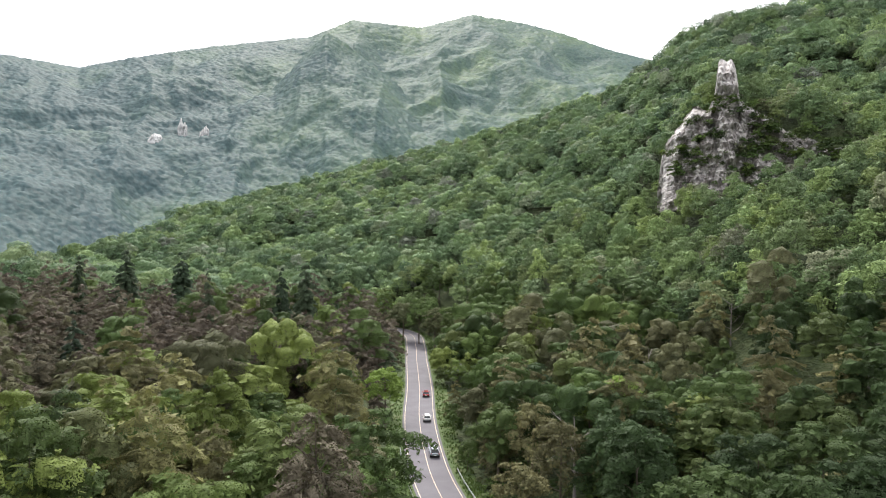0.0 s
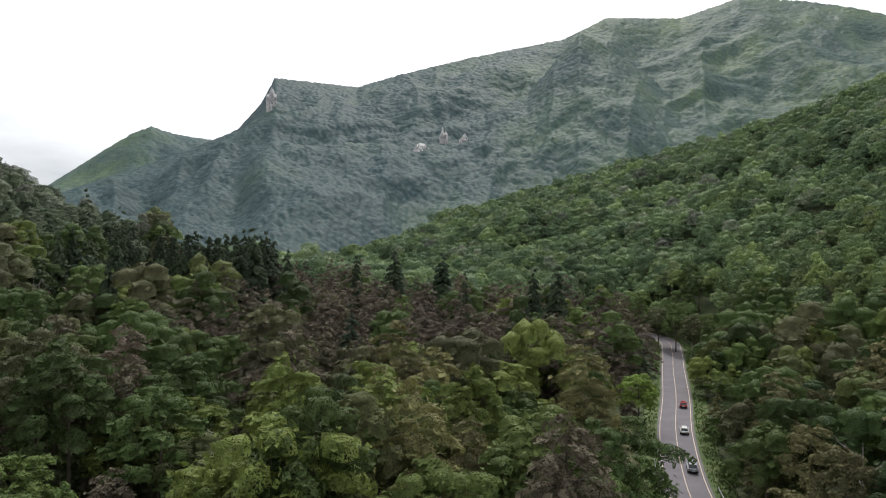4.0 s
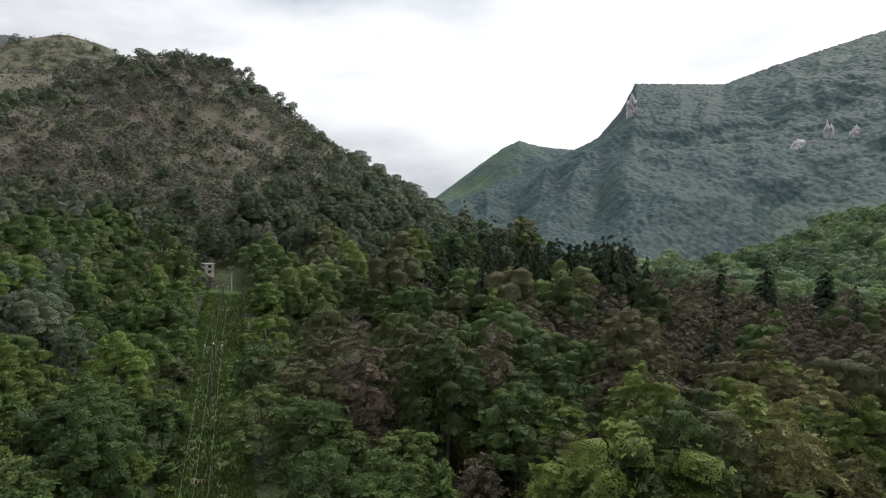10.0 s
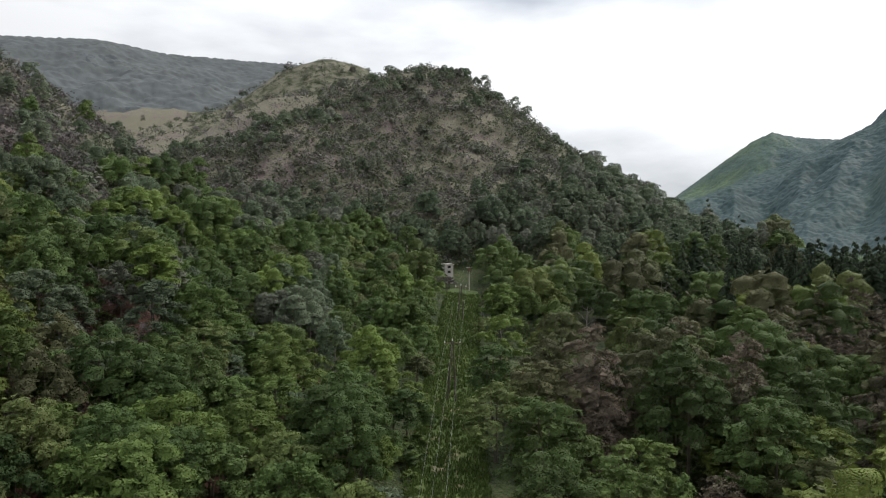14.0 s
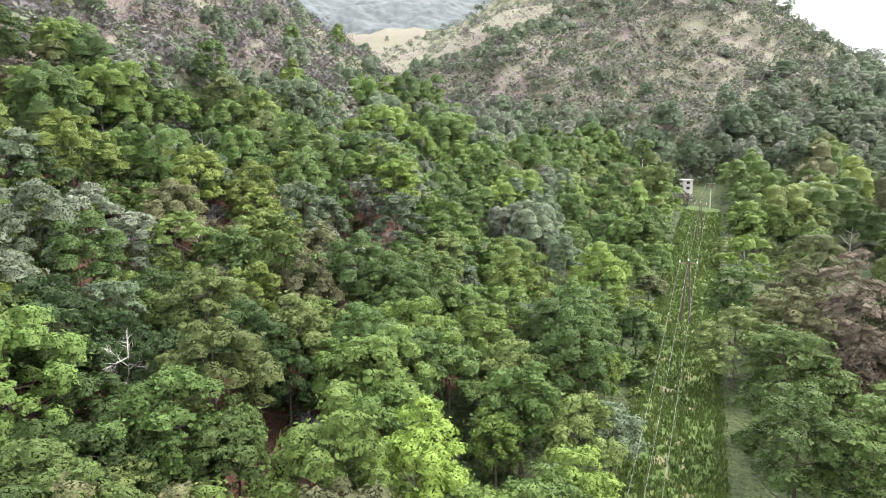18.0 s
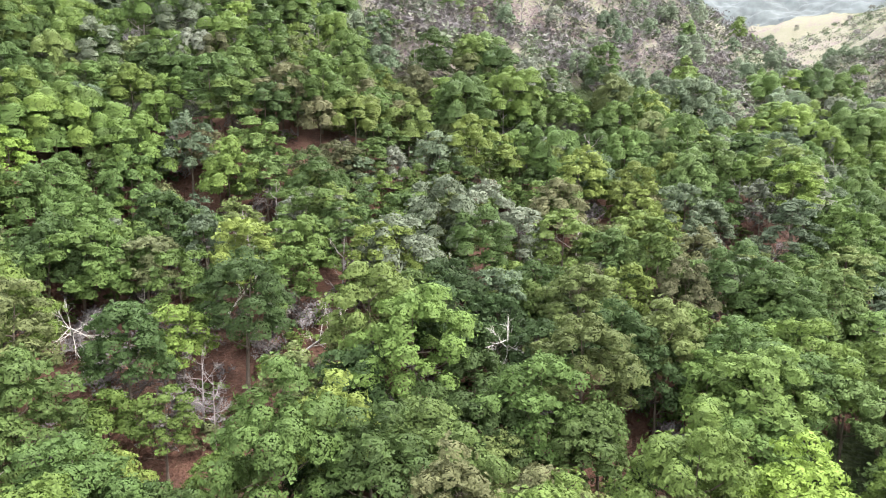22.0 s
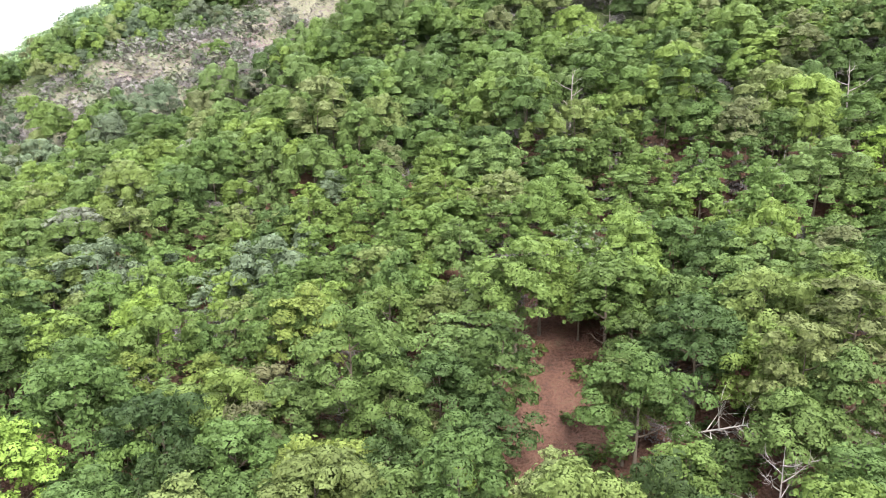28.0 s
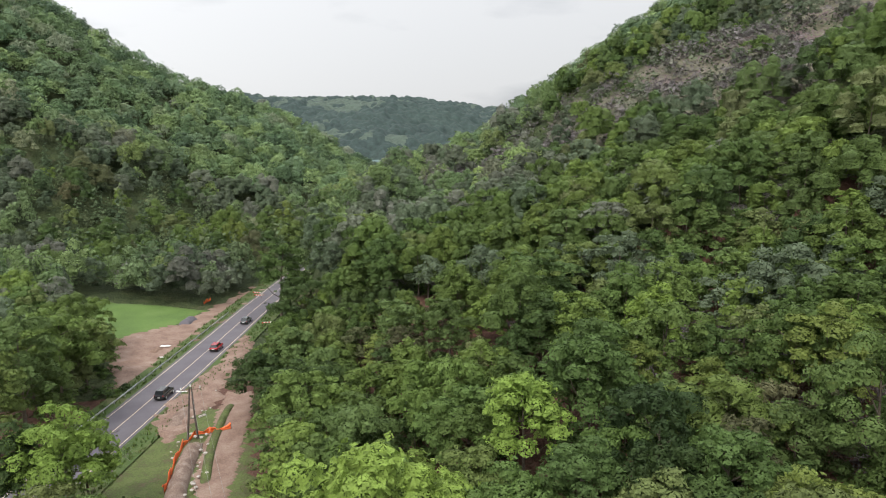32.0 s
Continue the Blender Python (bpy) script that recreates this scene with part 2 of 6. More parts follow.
M = {
    "litter": surface("leaf_litter", [(0.32, (0.030, 0.015, 0.011)), (0.44, (0.060, 0.029, 0.021)), (0.54, (0.086, 0.042, 0.030)), (0.66, (0.074, 0.050, 0.033)), (0.75, (0.056, 0.064, 0.024))], 0.3, 3.2, bump=1.0, bump_far=0.3),
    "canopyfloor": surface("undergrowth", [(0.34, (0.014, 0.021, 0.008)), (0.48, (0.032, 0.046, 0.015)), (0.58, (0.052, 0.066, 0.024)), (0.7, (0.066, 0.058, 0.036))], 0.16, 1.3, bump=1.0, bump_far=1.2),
    "grass": surface("meadow_grass", [(0.3, (0.050, 0.085, 0.022)), (0.55, (0.077, 0.128, 0.030)), (0.75, (0.099, 0.136, 0.050))], 0.15, 3.0, bump=0.4),
    "ridegrass": surface("ride_grass", [(0.3, (0.040, 0.062, 0.018)), (0.5, (0.062, 0.096, 0.024)), (0.64, (0.082, 0.104, 0.034)), (0.76, (0.110, 0.104, 0.055))], 0.25, 2.5, bump=0.5),
    "verge": surface("verge_grass", [(0.3, (0.030, 0.052, 0.014)), (0.5, (0.052, 0.080, 0.022)), (0.66, (0.085, 0.085, 0.040)), (0.78, (0.10, 0.085, 0.055))], 0.25, 2.5, bump=0.6, bump_far=0.2),
    "stone": surface("pale_stone", [(0.3, (0.24, 0.215, 0.19)), (0.7, (0.42, 0.39, 0.36))], 2.0, 9.0, bump=0.3),
    "roughgrass": surface("rough_grass", [(0.34, (0.085, 0.062, 0.042)), (0.45, (0.062, 0.072, 0.026)), (0.55, (0.074, 0.100, 0.028)), (0.68, (0.105, 0.092, 0.052))], 0.4, 2.6, bump=0.9, bump_far=0.25),
    "bleached": surface("bleached_branches", [(0.3, (0.28, 0.25, 0.23)), (0.7, (0.5, 0.47, 0.45))], 1.2, 9.0, bump=0.3),
    "track": surface("dry_track", [(0.3, (0.10, 0.105, 0.045)), (0.55, (0.16, 0.145, 0.080)), (0.75, (0.23, 0.205, 0.135))], 0.6, 5.0, bump=0.3),
    "soil": surface("bare_soil", [(0.3, (0.104, 0.065, 0.047)), (0.5, (0.170, 0.112, 0.087)), (0.72, (0.244, 0.187, 0.152))], 0.35, 3.5, bump=0.6, bump_far=0.12),
    "asphalt": surface("asphalt", [(0.3, (0.068, 0.061, 0.071)), (0.6, (0.104, 0.095, 0.107)), (0.8, (0.135, 0.124, 0.135))], 0.25, 14.0, rough=0.7, bump=0.15, bump_far=0.01),
    "paint": surface("road_paint", [(0.3, (0.30, 0.22, 0.15)), (0.45, (0.46, 0.36, 0.26)), (0.6, (0.58, 0.48, 0.37))], 2.0, 12.0, rough=0.6, bump=0.0),
    "rock": cliff_rock("limestone"),
    "farrock": surface("grey_mountain_rock", [(0.3, (0.200, 0.200, 0.202)), (0.5, (0.330, 0.328, 0.324)), (0.75, (0.480, 0.470, 0.460))], 0.05, 0.3, bump=0.9, bump_far=1.5),
    "bark": surface("bark", [(0.3, (0.055, 0.042, 0.033)), (0.7, (0.13, 0.105, 0.085))], 1.2, 9.0, bump=0.6),
    "deadwood": surface("bleached_deadwood", [(0.3, (0.130, 0.106, 0.100)), (0.7, (0.271, 0.241, 0.243))], 1.2, 9.0, bump=0.3),
    "green": foliage("broad_leaves", GREENS, leaf=7.0, holes=0.64),
    "green_mid": foliage("hillside_leaves", GREENS, leaf=5.5, holes=0.66),
    "green_far": foliage("upper_hillside_leaves", GREENS, leaf=3.4, holes=0.66),
    "valley": foliage("valley_leaves", VALLEYS, leaf=7.0, holes=0.64),
    "valley_mid": foliage("valley_wood_leaves", VALLEYS, leaf=5.5, holes=0.66),
    "valley_far": foliage("far_valley_leaves", VALLEYS, leaf=3.4, holes=0.66),
    "green_heart": foliage("inner_leaves", GREENS, leaf=6.0, holes=0.6),
    "valley_heart": foliage("inner_valley_leaves", VALLEYS, leaf=6.0, holes=0.6),
    "bright": foliage("young_leaves", BRIGHTS, leaf=7.0, holes=0.64),
    "bright_heart": foliage("inner_young_leaves", BRIGHTS, leaf=6.0, holes=0.6),
    "dusk": foliage("shade_dark_leaves", SHADE_GREENS, leaf=7.0, holes=0.64),
    "dusk_mid": foliage("shade_dark_wood_leaves", SHADE_GREENS, leaf=5.5, holes=0.66),
    "dusk_heart": foliage("inner_shade_dark_leaves", SHADE_GREENS, leaf=6.0, holes=0.6),
    "feather": foliage("feathery_needles", [(0.0, (0.075, 0.115, 0.035)), (1.0, (0.10, 0.15, 0.045))], leaf=4.2, holes=0.62),
    # leaves across the valley carry the air's haze in their base colour
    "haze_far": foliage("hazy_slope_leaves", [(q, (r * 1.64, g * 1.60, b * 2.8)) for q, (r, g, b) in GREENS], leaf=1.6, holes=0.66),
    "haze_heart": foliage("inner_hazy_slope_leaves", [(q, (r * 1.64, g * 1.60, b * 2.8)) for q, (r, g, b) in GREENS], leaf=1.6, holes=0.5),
    "hill_far": foliage("hazed_far_slope_leaves", HILLS_HAZED, leaf=2.2, holes=0.66),
    "hill_heart": foliage("inner_hazed_far_leaves", HILLS_HAZED, leaf=2.4, holes=0.5),
    "brown": foliage("withered_needles", [(0.0, (0.072, 0.058, 0.044)), (0.4, (0.104, 0.083, 0.062)), (0.7, (0.092, 0.086, 0.052)), (1.0, (0.122, 0.102, 0.075))], 0.15, leaf=6.0, holes=0.6),
    "brown_heart": foliage("inner_withered_needles", [(0.0, (0.072, 0.058, 0.044)), (0.4, (0.104, 0.083, 0.062)), (0.7, (0.092, 0.086, 0.052)), (1.0, (0.122, 0.102, 0.075))], 0.15, leaf=6.0, holes=0.54),
    "bronze": foliage("bronze_young_leaves", [(0.0, (0.110, 0.104, 0.048)), (0.5, (0.150, 0.136, 0.060)), (1.0, (0.165, 0.165, 0.062))], 0.25, leaf=4.5, holes=0.64),
    "bronze_heart": foliage("inner_bronze_leaves", [(0.0, (0.100, 0.096, 0.046)), (1.0, (0.145, 0.138, 0.058))], 0.25, leaf=6.0, holes=0.55),
    "spruce": foliage("dark_needles", [(0.0, (0.030, 0.048, 0.026)), (1.0, (0.056, 0.076, 0.040))], 0.1, leaf=4.0, holes=0.7),
    "plantation": foliage("plantation_needles", [(0.0, (0.068, 0.101, 0.055)), (0.6, (0.097, 0.135, 0.068)), (1.0, (0.135, 0.162, 0.081))], 0.15, leaf=1.6, holes=0.7),
    "plantation_heart": foliage("inner_plantation_needles", [(0.0, (0.068, 0.101, 0.055)), (0.6, (0.097, 0.135, 0.068)), (1.0, (0.135, 0.162, 0.081))], 0.15, leaf=2.0, holes=0.5),
    "shrub": foliage("shrub_leaves", SHRUBS, 0.2, leaf=2.2, holes=0.64),
    "shrub_heart": foliage("inner_shrub_leaves", SHRUBS, 0.2, leaf=2.2, holes=0.5),
    "twig": foliage("bare_twigs", [(0.0, (0.096, 0.084, 0.084)), (1.0, (0.160, 0.144, 0.150))], 0.1, leaf=5.0, holes=0.5),
    # far floor and far leaves: bluish haze is part of these colours
    "mountainfloor": surface("hazed_mountain_floor", [(0.3, (0.088, 0.132, 0.133)), (0.7, (0.119, 0.163, 0.154))], 0.01, 0.2, bump=0.5, bump_far=1.0),
    "ridge": foliage("hazed_ridge_leaves", [(0.0, (0.038, 0.058, 0.054)), (0.5, (0.058, 0.086, 0.074)), (1.0, (0.088, 0.118, 0.094))], 0.25, grain=0.3, leaf=0.2, holes=9.0),
    "mountain": foliage("hazed_mountain_leaves", [(0.0, (0.056, 0.096, 0.108)), (0.3, (0.070, 0.116, 0.120)), (0.6, (0.096, 0.152, 0.124)), (0.8, (0.128, 0.192, 0.116)), (1.0, (0.172, 0.240, 0.120))], 0.4, grain=0.2, leaf=0.16, holes=9.0),
    "west": foliage("hazed_west_leaves", [(0.0, (0.076, 0.090, 0.098)), (1.0, (0.104, 0.116, 0.118))], 0.3, grain=0.05),
    "tuft": foliage("grass_tufts", [(0.0, (0.056, 0.090, 0.023)), (0.5, (0.080, 0.122, 0.031)), (0.8, (0.090, 0.126, 0.038)), (1.0, (0.112, 0.124, 0.052))], 0.3),
    "blossom": foliage("pale_blossom", [(0.0, (0.095, 0.122, 0.070)), (1.0, (0.135, 0.152, 0.108))], 0.2, leaf=3.8, holes=0.66),
    "grey": foliage("grey_green_leaves", GREYS, leaf=5.0, holes=0.66),
    "grey_heart": foliage("inner_grey_green_leaves", GREYS, leaf=5.0, holes=0.58),
    "concrete": surface("weathered_concrete", [(0.3, (0.365, 0.328, 0.304)), (0.55, (0.547, 0.510, 0.469)), (0.75, (0.669, 0.645, 0.607))], 0.6, 5.0, bump=0.3),
    "dark": surface("dark_inside_panel", [(0.3, (0.012, 0.011, 0.011)), (0.7, (0.035, 0.032, 0.03))], 1.0, 6.0, bump=0.0),
    "steel": surface("galvanised_steel", [(0.3, (0.30, 0.31, 0.32)), (0.7, (0.46, 0.47, 0.48))], 1.0, 8.0, rough=0.5, metal=0.6, bump=0.05),
    "cable": surface("dull_cable", [(0.3, (0.144, 0.144, 0.138)), (0.7, (0.245, 0.245, 0.235))], 1.0, 8.0, rough=0.7, bump=0.0),
    "rust": surface("rusted_steel", [(0.3, (0.09, 0.055, 0.04)), (0.7, (0.2, 0.13, 0.095))], 2.0, 9.0, rough=0.8, bump=0.2),
    "polewood": surface("tarred_pole_wood", [(0.3, (0.05, 0.04, 0.035)), (0.7, (0.13, 0.105, 0.09))], 1.5, 10.0, bump=0.3),
    "porcelain": surface("white_porcelain", [(0.3, (0.62, 0.62, 0.6)), (0.7, (0.75, 0.75, 0.73))], 4.0, 20.0, rough=0.25, bump=0.0),
    "netting": surface("orange_netting", [(0.3, (0.62, 0.10, 0.025)), (0.6, (0.82, 0.17, 0.05)), (0.8, (0.9, 0.26, 0.1))], 1.2, 7.0, rough=0.6, bump=0.3),
    "whiteboard": surface("white_plastic", [(0.3, (0.66, 0.66, 0.64)), (0.7, (0.8, 0.8, 0.78))], 2.0, 10.0, rough=0.5, bump=0.0),
    "redboard": surface("red_plastic", [(0.3, (0.45, 0.03, 0.025)), (0.7, (0.62, 0.06, 0.045))], 2.0, 10.0, rough=0.5, bump=0.0),
    "rubber": surface("tyre_rubber", [(0.3, (0.012, 0.012, 0.012)), (0.7, (0.03, 0.03, 0.03))], 4.0, 20.0, rough=0.9, bump=0.1),
    "chrome": surface("alloy", [(0.3, (0.45, 0.46, 0.47)), (0.7, (0.6, 0.61, 0.62))], 4.0, 20.0, rough=0.3, metal=0.9, bump=0.0),
    "tail": surface("tail_lamp_red", [(0.3, (0.30, 0.01, 0.01)), (0.7, (0.42, 0.02, 0.02))], 4.0, 20.0, rough=0.2, bump=0.0),
    "gravel": surface("gravelly_spoil", [(0.3, (0.096, 0.062, 0.047)), (0.5, (0.166, 0.119, 0.095)), (0.72, (0.269, 0.225, 0.195))], 0.8, 6.0, bump=0.9, bump_far=0.15),
}


def slope_cover():
    """Hillside ground: dark undergrowth and, where the slope is dry, straw and mauve grass with bare reddish earth; the two interlock."""
    m, n, l, b = material("hillside_ground", 0.9)
    geo, att = n.new("ShaderNodeNewGeometry"), n.new("ShaderNodeAttribute")
    att.attribute_name = "tint"
    noise = []
    for sc_ in (0.02, 0.11, 1.1):
        t = n.new("ShaderNodeTexNoise")
        t.inputs["Scale"].default_value, t.inputs["Detail"].default_value = sc_, 6.0
        l.new(geo.outputs["Position"], t.inputs["Vector"])
        noise.append(t)

    def blend(a_, b_, f_):
        k = n.new("ShaderNodeMix")
        k.inputs["Factor"].default_value = f_
        l.new(a_.outputs["Fac"], k.inputs["A"])
        l.new(b_.outputs["Fac"], k.inputs["B"])
        return k

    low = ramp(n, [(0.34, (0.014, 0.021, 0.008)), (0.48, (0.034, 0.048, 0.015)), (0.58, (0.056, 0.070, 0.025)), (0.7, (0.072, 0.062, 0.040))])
    # dry grass and earth, with some blue added for haze
    high = ramp(n, [(0.36, (0.096, 0.062, 0.060)), (0.45, (0.136, 0.106, 0.104)), (0.51, (0.126, 0.126, 0.080)), (0.57, (0.140, 0.126, 0.094)), (0.66, (0.158, 0.142, 0.122))])
    l.new(blend(noise[1], noise[2], 0.45).outputs["Result"], low.inputs["Fac"])
    both = n.new("ShaderNodeMix")
    both.inputs["Factor"].default_value = 0.4
    l.new(blend(noise[0], noise[1], 0.5).outputs["Result"], both.inputs["A"])
    l.new(noise[2].outputs["Fac"], both.inputs["B"])
    l.new(both.outputs["Result"], high.inputs["Fac"])
    add, edge, mix = n.new("ShaderNodeMath"), n.new("ShaderNodeMapRange"), n.new("ShaderNodeMix")
    add.operation, mix.data_type = "ADD", "RGBA"
    l.new(att.outputs["Fac"], add.inputs[0])
    l.new(noise[1].outputs["Fac"], add.inputs[1])
    edge.inputs["From Min"].default_value, edge.inputs["From Max"].default_value = 0.78, 1.0
    l.new(add.outputs["Value"], edge.inputs["Value"])
    l.new(edge.outputs["Result"], mix.inputs["Factor"])
    l.new(low.outputs["Color"], mix.inputs["A"])
    l.new(high.outputs["Color"], mix.inputs["B"])
    l.new(mix.outputs["Result"], b.inputs["Base Color"])
    bp = n.new("ShaderNodeBump")
    bp.inputs["Strength"].default_value, bp.inputs["Distance"].default_value = 0.9, 0.9
    l.new(noise[2].outputs["Fac"], bp.inputs["Height"])
    l.new(bp.outputs["Normal"], b.inputs["Normal"])
    return m


M["slope"] = slope_cover()


def car_paint(name, colour, rough=0.25):
    m = surface(name, [(0.3, tuple(c * 0.9 for c in colour)), (0.7, colour)], 0.6, 30.0, rough=rough, bump=0.0)
    b = m.node_tree.nodes["Principled BSDF"]
    b.inputs["Coat Weight"].default_value, b.inputs["Specular IOR Level"].default_value = 0.7, 0.5
    return m


CAR_GLASS, _, _, car_glass = material("dark_car_glass", 0.08)
car_glass.inputs["Base Color"].default_value = (0.015, 0.018, 0.02, 1)
car_glass.inputs["Specular IOR Level"].default_value = 0.6


# ---- the land, in polar terms round the hovering point: each hill by its crest and its foot ----
def smooth(x, a, b):
    t = np.clip((x - a) / (b - a), 0, 1)
    return t * t * (3 - 2 * t)


def fbm(x, y, wave, octaves=4, seed=0.0):
    """Smooth rolling noise, about -1 to 1, from turned sine pairs."""
    total, amp = 0.0, 0.5
    for k in range(octaves):
        a = 0.7 + 1.9 * k + seed
        u, v = x * math.cos(a) - y * math.sin(a), x * math.sin(a) + y * math.cos(a)
        q = 2 * math.pi / wave * (1.97 ** k)
        total = total + amp * (np.sin(u * q + 1.3 * np.sin(v * q * 0.63 + seed + k)) * np.cos(v * q * 0.81 + 1.7 * np.sin(u * q * 0.47 - seed)))
        amp *= 0.55
    return total


# hill: (azimuth, crest elevation seen, crest distance, foot distance), then the foot's height, steepness and crown height
HILLS = {
    "near": ([(76, -3.0, 170, 110), (80, 0.0, 185, 100), (84, 2.6, 200, 85), (88, 4.7, 220, 72), (91, 7.2, 245, 64), (96, 10.6, 285, 58), (101, 13.8, 320, 56), (108, 17, 350, 56),
              (118, 20, 375, 56), (135, 22, 390, 56), (155, 22, 390, 58), (175, 20, 385, 60), (190, 16, 380, 64), (198, 13.7, 380, 68), (204, 10.8, 385, 72), (208.5, 8.0, 395, 76),
              (214.5, 3.8, 410, 84), (219, 0.3, 430, 100), (226, -2.4, 400, 130), (232, -5.5, 340, 170)], 12.0, 1.12, 9.0),
    "hut_hill": ([(43, 0.2, 330, 250), (46.8, 0.9, 350, 245), (50.4, 2.9, 390, 240), (54.2, 5.1, 430, 236), (59, 8.5, 470, 232), (63.2, 11.5, 500, 230), (66.4, 13.5, 515, 230), (70, 14.2, 525, 228),
                  (74, 13.3, 525, 222), (79, 11.9, 510, 215), (82.5, 11.3, 500, 210), (86, 9.5, 480, 215), (91, 6.0, 450, 220)], 27.0, 1.0, 5.0),
    "grass_knoll": ([(71, 11.0, 780, 560), (75, 13.7, 800, 560), (77.9, 14.2, 800, 560), (81, 13.2, 800, 560), (86, 10.0, 780, 560), (91, 8.1, 740, 560), (94, 7.0, 700, 560)], 90.0, 1.0, 1.0),
    "west_ridge": ([(76, 11.5, 1250, 700), (80, 13.4, 1300, 700), (90, 13.4, 1300, 700), (94.4, 13.9, 1300, 700), (100, 13.4, 1300, 700), (112, 12, 1300, 700)], 60.0, 0.9, 1.0),
    "cliff_hill": ([(-60, 17.5, 480, 130), (-45, 18, 500, 140), (-33, 17.4, 520, 150), (-26.2, 16.9, 530, 160), (-20.8, 16.5, 530, 190), (-18.4, 15.3, 535, 200), (-16.4, 13.5, 545, 210), (-12.5, 11.4, 590, 220),
                   (-8.9, 10.2, 640, 235), (-5.2, 8.9, 690, 250), (0.3, 7.3, 740, 275), (6.7, 5.8, 790, 310), (13, 3.8, 820, 340), (21.4, 1.9, 800, 380), (27, -0.6, 700, 420)], 6.0, 1.05, 9.0),
    "mountain": ([(-35, 10, 1500, 800), (-20, 12.6, 1550, 800), (-13.5, 14.5, 1600, 800), (-9.7, 15.9, 1650, 800), (-6.5, 16.8, 1700, 820), (-2.2, 17.5, 1700, 830), (2, 16.5, 1650, 830), (7.5, 16.9, 1580, 820),
                  (10.8, 15.5, 1560, 800), (18.3, 14.2, 1520, 780), (23.8, 12.9, 1480, 740), (27.6, 11.7, 1450, 700), (31.4, 12.0, 1420, 660), (34.1, 12.1, 1400, 640), (35.2, 10.0, 1390, 640), (36.9, 8.0, 1380, 640), (41, 6.0, 1350, 640), (48, 3.2, 1250, 640), (53, 1.0, 1150, 640)], 15.0, 0.95, 0.0),
    "mountain_spur": ([(1, 9, 1200, 800), (4, 12.3, 1260, 800), (6.5, 14.0, 1290, 800), (8.6, 15.5, 1310, 800), (9.6, 15.8, 1310, 800), (11, 14.4, 1300, 800), (13.7, 11.4, 1250, 780), (17, 9.4, 1180, 760), (22, 7.0, 1080, 740), (27, 4.2, 980, 700)], 15.0, 0.95, 0.0),
    "far_peak": ([(33, 6.0, 2300, 1500), (38.5, 7.1, 2300, 1500), (41.2, 7.4, 2300, 1500), (43.2, 7.9, 2300, 1500), (44.5, 7.3, 2300, 1500), (46.7, 5.7, 2300, 1500), (50, 3.2, 2300, 1500), (53, 1.2, 2300, 1500), (60, 0.2, 2300, 1500)], 20.0, 1.0, 0.0),
    "east_hill": ([(229, -2.0, 430, 330), (233, 0.6, 440, 320), (236, 2.0, 450, 300), (239.7, 3.3, 455, 285), (243, 4.1, 455, 270), (245, 5.3, 455, 262), (248.7, 7.5, 460, 255), (251, 8.9, 460, 250), (256, 11.5, 470, 245),
                   (265, 14, 480, 240), (280, 15, 480, 220), (300, 17.5, 480, 130)], -3.0, 1.0, 9.0),
    "valley_end": ([(208, 1.5, 900, 480), (218.9, 1.5, 900, 480), (221.6, 1.9, 900, 480), (226.2, 2.3, 900, 480), (231.6, 2.1, 900, 480), (236, 2.1, 900, 480), (246, 3, 900, 480)], -4.0, 0.9, -2.0),
}

ROAD_KNOTS = [(190, -142), (156, -101), (129, -70), (103, -40), (80, -13), (60, 11), (41, 36), (24, 60), (11, 84), (3.2, 101), (0.2, 112), (-2.6, 130), (-5.0, 160), (-6.2, 195), (-8.6, 238), (-10.2, 270), (-13.5, 300), (-26, 322), (-56, 336)]


def spline(knots, per=12):
    k = np.array([knots[0], *knots, knots[-1]], float)
    out = []
    for a, b, c, d in zip(k, k[1:], k[2:], k[3:]):
        t = np.linspace(0, 1, per, endpoint=False)[:, None]
        out.append(0.5 * (2 * b + (c - a) * t + (2 * a - 5 * b + 4 * c - d) * t ** 2 + (3 * b - a - 3 * c + d) * t ** 3))
    return np.concatenate([*out, k[-1:]])


ROAD = spline(ROAD_KNOTS)


def off_road(x, y):
    """Signed metres from the road's centre line: positive on the side of the camera."""
    x, y = np.asarray(x, float).ravel(), np.asarray(y, float).ravel()
    best, sign = np.full(x.shape, 1e9), np.ones(x.shape)
    for (ax, ay), (bx, by) in zip(ROAD, ROAD[1:]):
        dx, dy = bx - ax, by - ay
        t = np.clip(((x - ax) * dx + (y - ay) * dy) / (dx * dx + dy * dy), 0, 1)
        r = np.hypot(x - ax - t * dx, y - ay - t * dy)
        side = dx * (y - ay) - dy * (x - ax)
        near = r < best
        best[near], sign[near] = r[near], np.where(side[near] > 0, 1, -1)
    return best * sign


def road_z(y):
    return -3.0 * (1 - smooth(np.asarray(y, float), -50, 60))


def polar(x, y):
    az = np.degrees(np.arctan2(-x, y))
    return np.where(az < -60, az + 360, az), np.hypot(x, y)

CLIFF_TOP = ([-30.6, -29.9, -28, -26, -24, -22.6, -20.9, -20, -19, -17.6, -17.0], [5.6, 7.0, 7.7, 8.6, 10.4, 11.0, 10.6, 10.4, 9.6, 8.0, 4.6])
CLIFF_EDGE = ([-30.6, -29.9, -27.8, -26, -24, -22.95, -22.5, -22.2, -21.3, -21.1, -20.6, -19.5, -18.0, -17.4, -17.0], [5.4, 7.1, 7.8, 8.7, 10.7, 11.2, 13.3, 14.1, 14.3, 12.6, 10.4, 10.6, 8.9, 7.6, 4.4])


